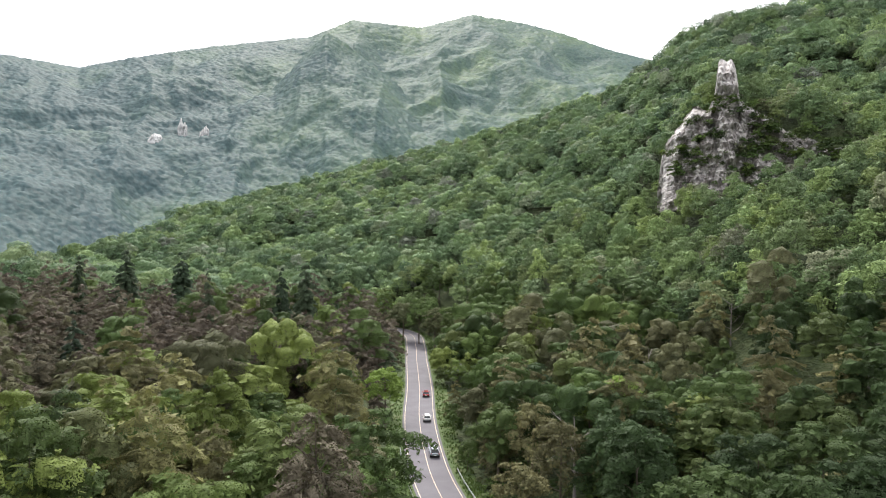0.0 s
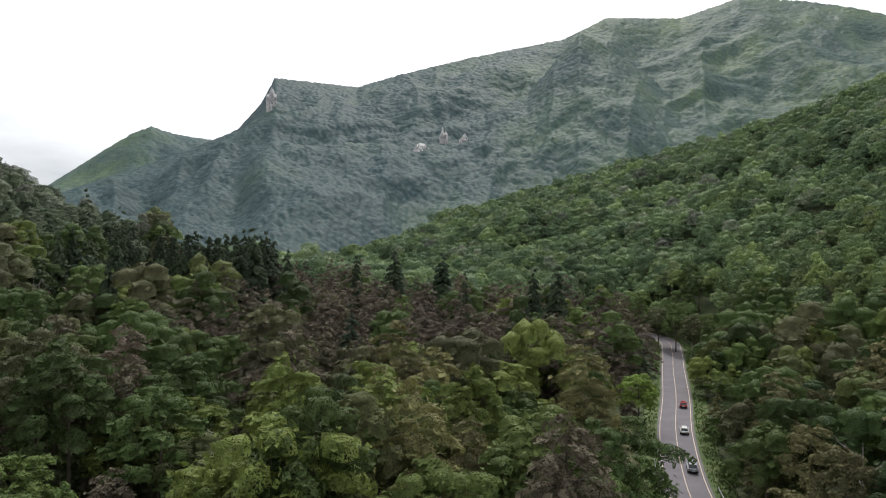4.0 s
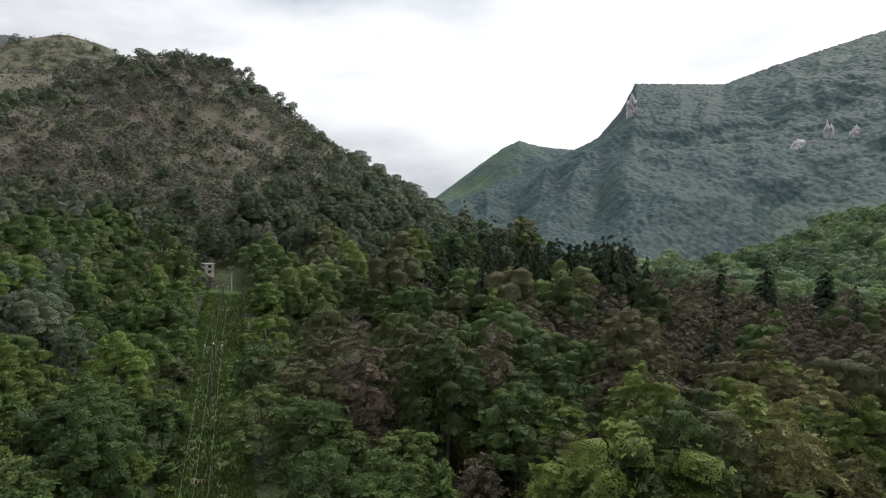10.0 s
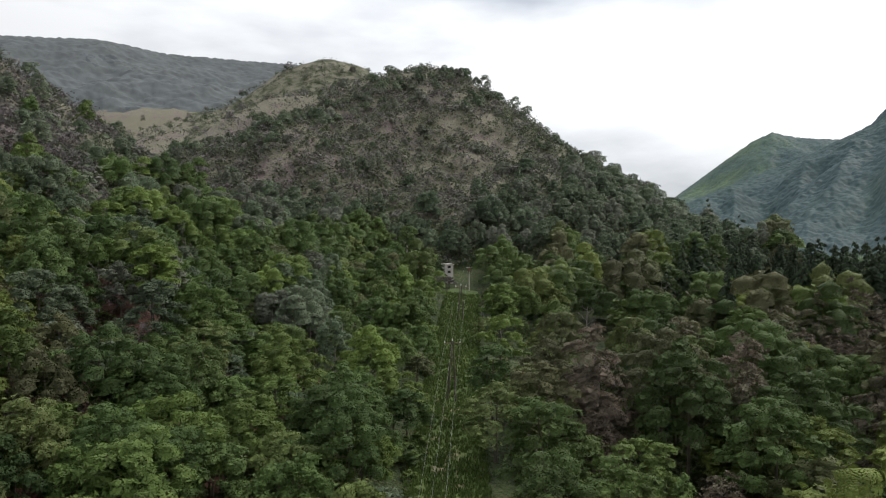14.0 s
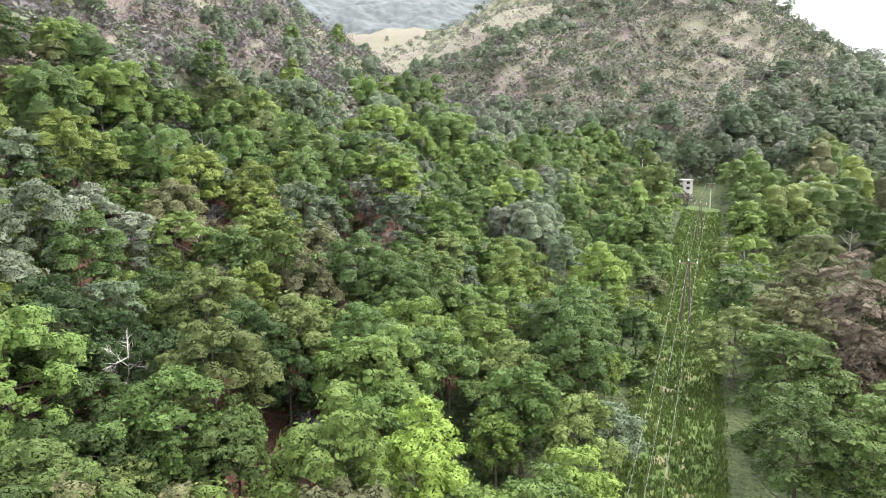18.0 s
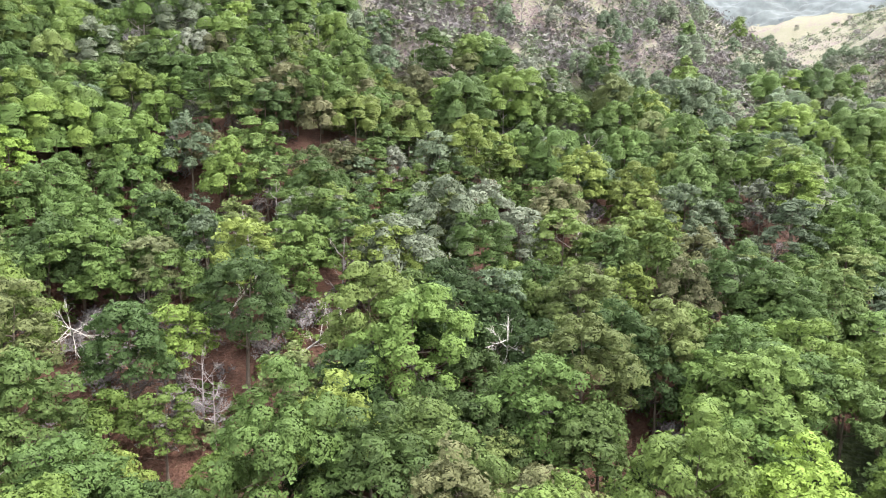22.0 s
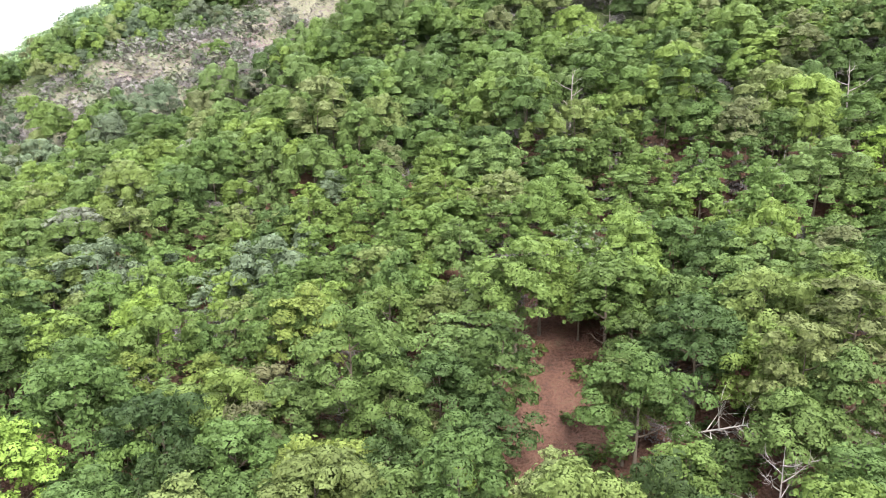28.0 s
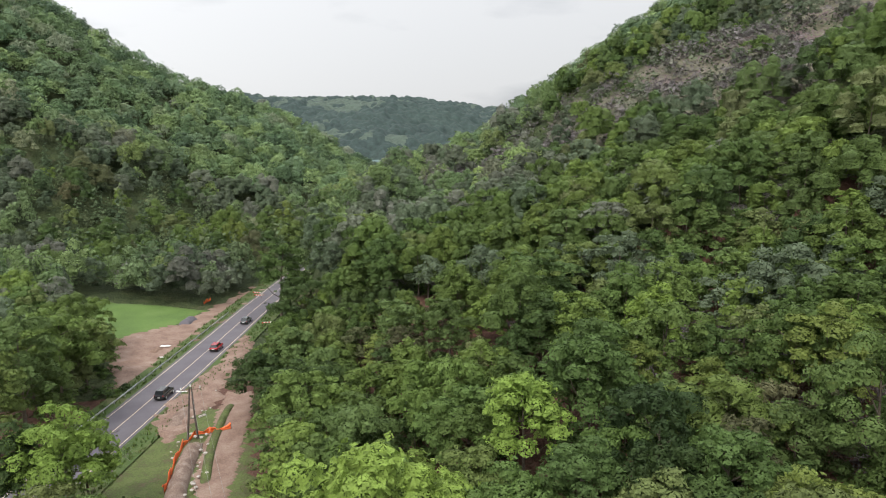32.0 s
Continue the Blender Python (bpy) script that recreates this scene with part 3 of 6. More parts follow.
def land(x, y):
    """The ground's height."""
    x, y = np.asarray(x, float), np.asarray(y, float)
    shape = x.shape
    x, y = x.ravel(), y.ravel()
    az, d = polar(x, y)
    w = off_road(x, y)
    rise = np.where(w > 0, 0.132 * np.maximum(w - 12, 0), 0.02 * np.maximum(-w - 14, 0))
    rise = rise * (0.78 + 0.22 * smooth(az, 44, 58))  # the valley floor lies lower up the valley
    rise = np.minimum(rise, 40.0 + 0 * d) * (1 - 0.9 * smooth(d, 320, 700))
    z = road_z(y) + rise + smooth(np.abs(w), 12, 45) * fbm(x, y, 60.0, 3, 0.4) * 1.2
    z = z - 0.3 * (1 - smooth(np.abs(w), 6, 9))
    for n, (crest, foot_z, steep, crown) in enumerate(HILLS.values()):
        t = np.array(crest, float)
        el, far, foot = (np.interp(az, t[:, 0], t[:, k]) for k in (1, 2, 3))
        s = (d - foot) / (far - foot)
        if far.min() > 1000:  # a notch in the crest does not run down the whole slope
            mean = sum(np.interp(az + k, t[:, 0], t[:, 1]) for k in (-5, -3.3, -1.6, 0, 1.6, 3.3, 5)) / 7
            el = mean + (el - mean) * smooth(s, 0.6, 1.0)
        wide = smooth(az, t[0, 0] - 6, t[0, 0]) * (1 - smooth(az, t[-1, 0], t[-1, 0] + 6))
        top = EYE_Z + far * np.tan(np.radians(el)) - crown
        s = (d - foot) / (far - foot)
        up = np.clip(s, 0, 1) ** steep
        body = 4 * np.clip(s, 0, 1) * (1 - np.clip(s, 0, 1))
        h = foot_z + (top - foot_z) * up + body * fbm(x, y, far * 0.3, 4, n + 0.2) * (far - foot) * (0.045 if far.min() > 1000 else 0.045)
        if far.min() > 900 and foot_z < 30:  # ribs and gullies run down the great slopes
            ribs = np.abs(fbm(az * 30 + 0.06 * d, d * 0.25, 420.0, 2, n + 3.0))
            h = h + body ** 0.7 * (0.2 - ribs) * 0.045 * (far - foot)
        h = np.where(s > 1, top - (d - far) * 0.28, h)
        h = np.where(s < 0, foot_z + s * 60, h) * wide + (1 - wide) * -60
        z = np.maximum(z, h)
    z = z + (1 - smooth(np.abs(w), 7, 16)) * np.minimum(road_z(y) - 0.3 - z, 0)
    apron = smooth(az, -33, -30.6) * (1 - smooth(az, -17.4, -15.8)) * smooth(d, 170, 230) * (d < 306)  # the slope falls away below the cliff
    z = z + apron * np.minimum(EYE_Z + d * np.tan(np.radians(3.3)) - z, 0)
    step = EYE_Z + 312 * np.tan(np.radians(np.interp(az, *CLIFF_TOP))) - 4  # the shelf behind the cliff's edge
    shelf = smooth(az, -30.4, -28.8) * (1 - smooth(az, -18.6, -16.9)) * (d > 314)
    z = z + shelf * np.maximum(step - z, 0)
    return z.reshape(shape)


def land_at(x, y):
    return float(land(np.array([x]), np.array([y]))[0])


def sheet(name, verts, faces, mats, index=None, smooth_on=True, tints=None):
    """One mesh from arrays: verts n x 3, faces m x 3 or m x 4."""
    me = bpy.data.meshes.new(name)
    verts, faces = np.asarray(verts, np.float32), np.asarray(faces, np.int32)
    me.vertices.add(len(verts))
    me.vertices.foreach_set("co", verts.ravel())
    me.loops.add(faces.size)
    me.loops.foreach_set("vertex_index", faces.ravel())
    me.polygons.add(len(faces))
    me.polygons.foreach_set("loop_start", np.arange(0, faces.size, faces.shape[1], dtype=np.int32))
    if index is not None:
        me.polygons.foreach_set("material_index", np.asarray(index, np.int32))
    me.polygons.foreach_set("use_smooth", np.broadcast_to(np.asarray(smooth_on, bool), (len(faces),)).copy())
    if tints is not None:
        at = me.attributes.new("tint", "FLOAT", "POINT")
        at.data.foreach_set("value", np.asarray(tints, np.float32))
    for m in mats if isinstance(mats, (list, tuple)) else [mats]:
        me.materials.append(m)
    me.update(calc_edges=True)
    return me


def grid_faces(rows, cols, wrap=False):
    i, j = np.meshgrid(np.arange(rows - 1), np.arange(cols if wrap else cols - 1), indexing="ij")
    k = (j + 1) % cols
    return np.stack([i * cols + j, i * cols + k, (i + 1) * cols + k, (i + 1) * cols + j], -1).reshape(-1, 4)


AZ_LINES = np.concatenate([np.arange(-38, 257, 0.7), np.arange(257, 322, 2.5)])
RINGS = 2.5 * 1.04 ** np.arange(195)
RINGS = np.concatenate([[0.01], RINGS[RINGS < 4700]])
ga, gd = np.meshgrid(np.radians(AZ_LINES), RINGS)
gx, gy = -np.sin(ga) * gd, np.cos(ga) * gd
gx[0] += 0.6
gz = land(gx, gy)
gel = np.degrees(np.arctan2(gz - EYE_Z, gd))
SEEN_OVER = np.vstack([np.full(gel.shape[1], -90.0), np.maximum.accumulate(gel, 0)[:-1]])  # what the nearer ground hides


def hidden(az, d, z_top, spare=0.3):
    """Whether a top at that bearing, distance and height stays behind nearer ground."""
    col = np.clip(np.searchsorted(AZ_LINES, az), 0, len(AZ_LINES) - 1)
    row = np.clip(np.searchsorted(RINGS, d * 0.985) - 1, 0, len(RINGS) - 1)
    return np.degrees(np.arctan2(z_top - EYE_Z, d)) < SEEN_OVER[row, col] - spare


def zone(az, d, x, y):
    """0 valley woods, 1 near hill, 2 hut hill, 3 mountain and far ridges, 4 dry knolls, 5 withered pines, 6 cliff hill, 7 east hill, 8 plantation."""
    j = fbm(x, y, 90.0, 3, 5.0)
    k = np.zeros(d.shape, int)
    foot = np.interp(az, *np.array([(76, 110), (84, 88), (91, 68), (100, 60), (190, 66), (214, 86), (226, 130), (234, 175)], float).T)
    k[(az > 77) & (az < 234) & (d > foot)] = 1
    k[(az > 43) & (az < 92) & (d > 245 + 25 * j)] = 2
    k[(az > 92) & (az < 104) & (d > 430)] = 2
    k[(az > 70) & (az < 96) & (d > 560)] = 4
    k[(az > 70) & (az < 115) & (d > 900)] = 3
    k[(az > 2.5 + 3 * j) & (az < 39 + 3 * j) & (d > 150 + 35 * j) & (d < 340)] = 5
    k[(az < 28) & (d > np.interp(az, [-40, -20, 0, 28], [165, 205, 290, 440]))] = 6
    k[(az < 56) & (d > np.interp(az, [-40, -16, 0, 13, 27, 40, 56], [900, 800, 780, 850, 640, 560, 560]))] = 3
    k[(az > 214) & (d > 150)] = 7
    k[(az > 231) & (az < 252) & (d > 215) & (d < 300 + 30 * j)] = 8
    k[(az > 207) & (az < 250) & (d > 560)] = 3
    return k


def dry(az, d, x, y):
    """Where the hillsides are dry grass with scattered shrubs (0 to 1)."""
    el = np.degrees(np.arctan2(land(x, y) - EYE_Z, d)) + 2.2 * fbm(x, y, 70.0, 3, 2.0)
    edge = np.interp(az, [88, 92, 105, 115, 122, 128, 136, 150], [1.2, 1.8, 3.2, 5.0, 6.8, 9.8, 15.5, 29])
    a = smooth(az, 86, 91) * (az < 150) * smooth(el, edge - 1.5, edge + 3.5)
    band, half = np.interp(az, [190, 197, 204, 209, 215, 221, 226], [8.5, 6.5, 3.2, 1.8, -1.2, -4.5, -6.5]), np.interp(az, [190, 197, 204, 209, 215, 221, 226], [2.5, 3.0, 2.8, 2.2, 1.3, 1.0, 0.6])
    b = smooth(az, 186, 194) * (1 - smooth(az, 222, 228)) * (1 - smooth(np.abs(el - band), 0.4 * half, 1.5 * half)) * (d < 420)
    c = smooth(az, 52, 60) * (1 - smooth(az, 91, 93)) * smooth(el, 0.0, 4.5) * (0.45 + 0.55 * smooth(az, 62, 72)) * (d > 240) * (1 - 0.6 * smooth(d, 540, 600)) * (d < 850)
    return np.clip(np.maximum(np.maximum(a, b), c), 0, 1)


def tree_line(az):
    """The elevation at which a belt of dark trees runs across the hill behind the tower."""
    return np.interp(az, [66, 71, 78, 88], [13.3, 12.2, 9.8, 6.0])


def open_grass(az, el, d):
    """The open grassland on the hill behind the tower, between the belt of trees and the crest."""
    return (az > 78.5) & (az < 89.5) & (el > tree_line(az) + 0.7) & (d > 300) & (d < 520)


def centres(g):
    return (g[:-1, :] + g[1:, :]) / 2


fx, fy = centres(gx).ravel(), centres(gy).ravel()
faz, fd = polar(fx, fy)
fzone = zone(faz, fd, fx, fy)
fdry = dry(faz, fd, fx, fy)
slope_like = (fzone == 2) | (fzone == 4) | ((fzone == 1) & ((fd > 125) | (fdry > 0.1)))
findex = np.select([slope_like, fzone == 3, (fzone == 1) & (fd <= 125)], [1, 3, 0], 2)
findex[(fd < 125) & (faz > 95) & (fzone == 0)] = 0
findex[(faz > 66) & (faz < 118) & (fd > 850)] = 1
vaz, vd = polar(gx.ravel(), gy.ravel())
vdry = np.maximum(dry(vaz, vd, gx.ravel(), gy.ravel()), (zone(vaz, vd, gx.ravel(), gy.ravel()) == 4) * 0.4)
under_wood = (zone(vaz, vd, gx.ravel(), gy.ravel()) == 3).reshape(gx.shape) * np.where((vaz.reshape(gx.shape) > 66) & (vaz.reshape(gx.shape) < 118), smooth(gd, 920, 1060), smooth(gd, 560, 640))  # far woods are built by their roofs
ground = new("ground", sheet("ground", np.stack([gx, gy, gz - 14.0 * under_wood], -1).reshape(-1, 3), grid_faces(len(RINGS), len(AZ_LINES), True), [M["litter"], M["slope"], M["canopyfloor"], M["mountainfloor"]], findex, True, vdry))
tagged(ground, "valley floor and steep hillsides of leaf litter and grass", "ground", kind="structure")


# ---- helpers for things ----
def part(name, me, mat, parent, label=""):
    """A mesh (or a bmesh, which is freed) as one object under a thing or part."""
    if isinstance(me, bmesh.types.BMesh):
        bm, me = me, bpy.data.meshes.new(name)
        bm.to_mesh(me)
        bm.free()
    if mat is not None and not me.materials:
        me.materials.append(mat)
    ob = new(name, me)
    ob.parent = parent
    if label:
        ob["label"] = label
    return ob


def thing(name, m, label, category, group=""):
    ob = new(name)
    ob.matrix_world = m
    return tagged(ob, label, category, group)


# ---- the road ----
def along(line, offset):
    t = np.gradient(line, axis=0)
    t /= np.linalg.norm(t, axis=1)[:, None]
    return line + np.stack([-t[:, 1], t[:, 0]], -1) * offset


FINE = spline(ROAD_KNOTS, 40)


def strip(name, line, a, b, lift, mat, cross=2, base=None):
    """A ribbon along the road between two offsets from its centre."""
    lines = [along(line, o) for o in np.linspace(a, b, cross)]
    v = np.stack([np.column_stack([p, (road_z(p[:, 1]) if base is None else base(p[:, 0], p[:, 1])) + lift]) for p in lines])
    return sheet(name, v.reshape(-1, 3), grid_faces(cross, len(line))[:, ::-1], mat)


road = tagged(new("road", strip("road", FINE, -3.9, 3.9, 0.05, M["asphalt"], 5)), "grey two-lane asphalt road through the woods", "road", kind="structure")
for name, a, b in (("edge_line", -3.42, -3.29), ("edge_line", 3.29, 3.42), ("centre_line", -0.06, 0.06)):
    part(name, strip(name, FINE, a, b, 0.06, M["paint"]), None, road, "worn white road paint")
for s in (-1, 1):
    tagged(new("verge", strip("verge", FINE, s * 3.9, s * 7.5, 0.02, M["verge"], 6)), "grassy road verge", "verge", kind="structure")


# ---- trees: templates of leaf sprays on limbs ----
def full_crown(seed, r, low, high, lumps, count, size_, narrow=1.0, cols=9, rows=6, cone=0.0, flat=0.5, solid=0.65):
    """A crown of boughs, each a flattish cushion of leaf sprays with gaps between, over a small inner heart. cone: how fast a tiered
    crown narrows upwards (0: a broad dome); solid: how far the leafy bodies of the boughs fill them. Verts, triangles, and 1 for the faces of the heart."""
    rng = np.random.default_rng(seed)
    tall, mid = high - low, low + 0.42 * (high - low)
    k = np.arange(lumps) + 0.5
    th = math.pi * (1 + 5 ** 0.5) * k + rng.normal(0, 0.25, lumps)
    phase = rng.uniform(0, 6.28, 2)
    if cone:
        s = 1 - (1 - k / lumps) ** (1 / (cone + 1))
        reach = r * narrow * ((1 - s) ** cone + 0.05) * rng.uniform(0.75, 1.15, lumps)
        heart_at = np.stack([np.cos(th) * reach * 0.55, np.sin(th) * reach * 0.55, low + tall * s * 0.96 + rng.normal(0, 0.02 * tall, lumps)], -1)
        half = np.stack([reach * 0.5 + 0.2, np.maximum(reach * 0.34, 0.35), reach * 0.12 + 0.3], -1)
    else:
        cz = 1 - 1.3 * k / lumps
        out = np.sqrt(1 - cz * cz) * (1 + 0.16 * np.sin(2 * th + phase[0]) + 0.1 * np.sin(3 * th + phase[1]))
        deep = rng.uniform(0.6, 0.96, lumps)
        heart_at = np.stack([np.cos(th) * out * r * narrow * deep, np.sin(th) * out * r * narrow * deep, mid + cz * deep * np.where(cz > 0, high - mid, mid - low)], -1)
        b = r * math.sqrt(2.5 / lumps) * rng.uniform(0.75, 1.3, lumps)
        half = np.stack([b * 1.1, b, b * flat], -1)
    ca, sa = np.cos(th), np.sin(th)

    def placed(q, own):
        """From a bough's own frame (along it, across it, up) to the crown's."""
        q = q * (1, 1, 1)
        q[:, 2] -= (0.30 if cone else 0.12) * q[:, 0]
        return heart_at[own] + np.stack([q[:, 0] * ca[own] - q[:, 1] * sa[own], q[:, 0] * sa[own] + q[:, 1] * ca[own], q[:, 2]], -1)

    own = np.arange(count) % lumps
    z, t = rng.uniform(-0.35, 1, count), rng.uniform(0, 2 * math.pi, count)
    v = np.stack([np.sqrt(1 - z * z) * np.cos(t), np.sqrt(1 - z * z) * np.sin(t), z], -1)
    p = placed(v * half[own] * rng.uniform(0.85, 1.15, (count, 1)) * max(1.0, solid), own)
    n = placed(v / half[own], own) - heart_at[own]
    n = n / np.linalg.norm(n, axis=1)[:, None] + rng.normal(size=(count, 3)) * 0.45 + (0, 0, 0.35)
    n /= np.linalg.norm(n, axis=1)[:, None]
    u = np.cross(n, rng.normal(size=(count, 3)))
    u /= np.linalg.norm(u, axis=1)[:, None]
    w = np.cross(n, u)
    s = size_ * rng.uniform(0.6, 1.3, (count, 1))
    u, w = u * s * 0.5, w * s * rng.uniform(0.3, 0.48, (count, 1))
    leaves = as_tris(np.stack([p - u - w * 0.7 - n * s * 0.14, p + u * 0.6 - w - n * s * 0.05, p + u + w * 0.8 - n * s * 0.14, p - u * 0.7 + w + n * s * 0.05], 1))
    # the cushions: rings from the rim up to a tip, each point pushed in or out
    ring = np.linspace(-0.4, 0.8, rows) if rows > 2 else np.array([-0.35, 0.55])
    i, j = np.meshgrid(ring, np.arange(cols), indexing="ij")
    turn = 2 * math.pi * (j + 0.5 * (np.arange(rows)[:, None] % 2)) / cols
    unit = np.stack([np.sqrt(1 - i * i) * np.cos(turn), np.sqrt(1 - i * i) * np.sin(turn), i], -1).reshape(-1, 3)
    unit = np.concatenate([unit, [(0, 0, 1.0)]])
    f = grid_faces(rows, cols, True)
    top = np.array([((rows - 1) * cols + c, (rows - 1) * cols + (c + 1) % cols, rows * cols) for c in range(cols)])
    f = np.concatenate([f[:, [0, 1, 2]], f[:, [0, 2, 3]], top])
    cushions = []
    for b in range(lumps):
        cushions.append((placed(unit * half[b] * solid * rng.uniform(0.8, 1.2, (len(unit), 1)), np.full(len(unit), b)), f))
    v, f = join([leaves, *cushions])
    return v, f, np.concatenate([np.zeros(2 * count, int), np.ones(len(f) - 2 * count, int)])


def as_tris(v4):
    n = len(v4)
    i = np.arange(4 * n).reshape(n, 4)
    return v4.reshape(-1, 3), np.concatenate([i[:, [0, 1, 2]], i[:, [0, 2, 3]]])


def tube(points, radii, sides=5):
    """A tapered limb along points."""
    pts, v = np.array(points, float), []
    for k, p in enumerate(pts):
        t = pts[min(k + 1, len(pts) - 1)] - pts[max(k - 1, 0)]
        t /= np.linalg.norm(t)
        u = np.cross(t, (0.31, 0.87, 0.05) if abs(t[1]) < 0.9 else (1, 0, 0))
        u /= np.linalg.norm(u)
        w = np.cross(t, u)
        for s in range(sides):
            a = 2 * math.pi * s / sides
            v.append(p + radii[k] * (u * math.cos(a) + w * math.sin(a)))
    return np.array(v), grid_faces(len(pts), sides, True)


def join(pieces):
    vs, fs, n = [], [], 0
    for v, f in pieces:
        vs.append(v)
        fs.append(f + n)
        n += len(v)
    return np.concatenate(vs), np.concatenate(fs)


def limbs(seed, height, spread, girth, forks=7, start=0.3, twigs=0, bend=0.5):
    """A trunk that leans and tapers, with rising limbs and, where asked, twigs."""
    rng = np.random.default_rng(seed)
    z = np.linspace(-0.6, height, 6)
    lean = rng.normal(0, 0.035 * height, 2)
    trunk = np.stack([lean[0] * (z / height) ** 2, lean[1] * (z / height) ** 2, z], -1)
    pieces = [tube(trunk, girth * np.array([1.5, 1.0, 0.8, 0.6, 0.4, 0.12]), 6)]
    for k in range(forks):
        s = start + (0.92 - start) * k / forks
        base = np.array([np.interp(s * height, z, trunk[:, j]) for j in range(3)])
        a, L = k * 2.4 + rng.uniform(-0.5, 0.5), spread * (1.05 - 0.55 * s) * rng.uniform(0.75, 1.1)
        up = rng.uniform(0.3, 0.8)
        aim = np.array([math.cos(a), math.sin(a), up])
        pts = [base, base + aim * L * 0.4 + (0, 0, -0.1), base + aim * L * 0.75 + rng.normal(0, 0.1 * bend * L, 3), base + aim * L + rng.normal(0, 0.12 * bend * L, 3)]
        pieces.append(tube(pts, girth * 0.42 * np.array([1, 0.7, 0.4, 0.12]), 4))
        for q in range(twigs):
            f = rng.uniform(0.35, 0.95)
            b2 = base + aim * L * f
            d2 = aim + rng.normal(0, 0.75, 3)
            d2 /= np.linalg.norm(d2)
            l2 = L * rng.uniform(0.25, 0.5)
            pieces.append(tube([b2, b2 + d2 * l2 * 0.5 + rng.normal(0, 0.05 * l2, 3), b2 + d2 * l2 + (0, 0, 0.1 * l2)], girth * 0.16 * np.array([1, 0.7, 0.2]), 3))
    return join(pieces)


def quads(v4):
    n = len(v4)
    return v4.reshape(-1, 3), np.arange(4 * n).reshape(n, 4)


def twigs(seed, r, high, count, wide=2.0):
    """A loose low bush: sprays of twigs and leaves without a heart."""
    v, f, hm = full_crown(seed, r, -0.5, high, 7, count, wide, 1.0, 5, 2)
    return v[:4 * count], f[:2 * count]


# ---- where trees stand ----
def ride_az(d):
    return np.interp(d, [60, 220], [67.9, 66.5])


def in_clearing(az, d):
    return (np.abs(np.radians(az - ride_az(d))) * d < np.interp(d, [50, 220], [5.2, 6.0])) & (d > 45) & (d < 222)


SITE = [(106, -43), (146, -91), (135, -86), (110, -66), (94, -58), (63, -40), (64, -26), (88, -31)]
FIELD = [(153, -53), (195, -67), (176, -78), (159, -87), (149, -70), (147, -60)]
BANK = [(118, -47), (131, -51), (150, -57), (153, -78), (160, -88), (176, -112), (166, -112)]


def inside(poly, x, y):
    hit = np.zeros(np.shape(x), bool)
    for (ax, ay), (bx, by) in zip(poly, poly[1:] + poly[:1]):
        cross = ((ay > y) != (by > y)) & (x < (bx - ax) * (y - ay) / (by - ay + 1e-9) + ax)
        hit ^= cross
    return hit


FALLEN = [(146.0, 80.0), (129.0, 73.0), (134.6, 82.0), (112.0, 70.0), (161.0, 64.0), (76.0, 104.0)]
# trees that stand out: bearing, distance, species, leaf, size
HEROES = [(4.6, 158, 0, "bright", 1.3), (28.8, 96, 0, "valley", 1.6), (32.5, 90, 0, "valley", 1.5), (24.5, 92, 0, "valley", 1.45), (49.0, 74, 2, "feather", 0.85), (55.2, 92, 1, "brown", 0.95), (46.0, 80, 1, "brown", 1.05),
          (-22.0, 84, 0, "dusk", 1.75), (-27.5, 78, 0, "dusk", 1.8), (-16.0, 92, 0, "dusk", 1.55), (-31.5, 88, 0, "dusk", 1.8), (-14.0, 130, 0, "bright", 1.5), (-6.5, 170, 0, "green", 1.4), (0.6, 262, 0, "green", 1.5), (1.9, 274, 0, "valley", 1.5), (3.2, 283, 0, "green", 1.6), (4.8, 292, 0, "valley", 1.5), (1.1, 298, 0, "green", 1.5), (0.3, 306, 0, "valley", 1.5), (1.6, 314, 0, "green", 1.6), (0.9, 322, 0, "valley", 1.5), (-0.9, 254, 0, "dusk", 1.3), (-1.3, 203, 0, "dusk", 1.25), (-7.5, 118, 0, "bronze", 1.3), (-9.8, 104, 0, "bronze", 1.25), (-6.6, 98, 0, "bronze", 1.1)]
HEROES += [(89.0, 53, 0, "bright", 1.05), (229.0, 49, 0, "bright", 1.75), (149.2, 112, 0, "bright", 1.0), (235.6, 172, 0, "green", 1.6), (156.0, 72, 0, "green", 1.3), (150.5, 74, 0, "green", 1.25), (139.0, 92, 0, "green", 1.3),
           (205.0, 84, 0, "bright", 1.0), (215.0, 62, 0, "bright", 1.1), (72.6, 66, 0, "grey", 0.8), (68.3, 222, 3, "shrub", 1.2), (67.7, 221, 3, "shrub", 1.0), (69.1, 226, 0, "green", 0.8)]
HEROES += [(252.6, 84, 0, "bright", 1.2), (255.4, 86, 0, "green", 1.25), (250.7, 85, 0, "bright", 1.05), (254.0, 76, 0, "valley", 1.0), (249.0, 95, 6, "bark", 0.9), (254.5, 112, 0, "green", 1.7), (257.5, 104, 0, "green", 1.6), (252.0, 124, 0, "green", 1.5), (250.3, 132, 0, "green", 1.3)]
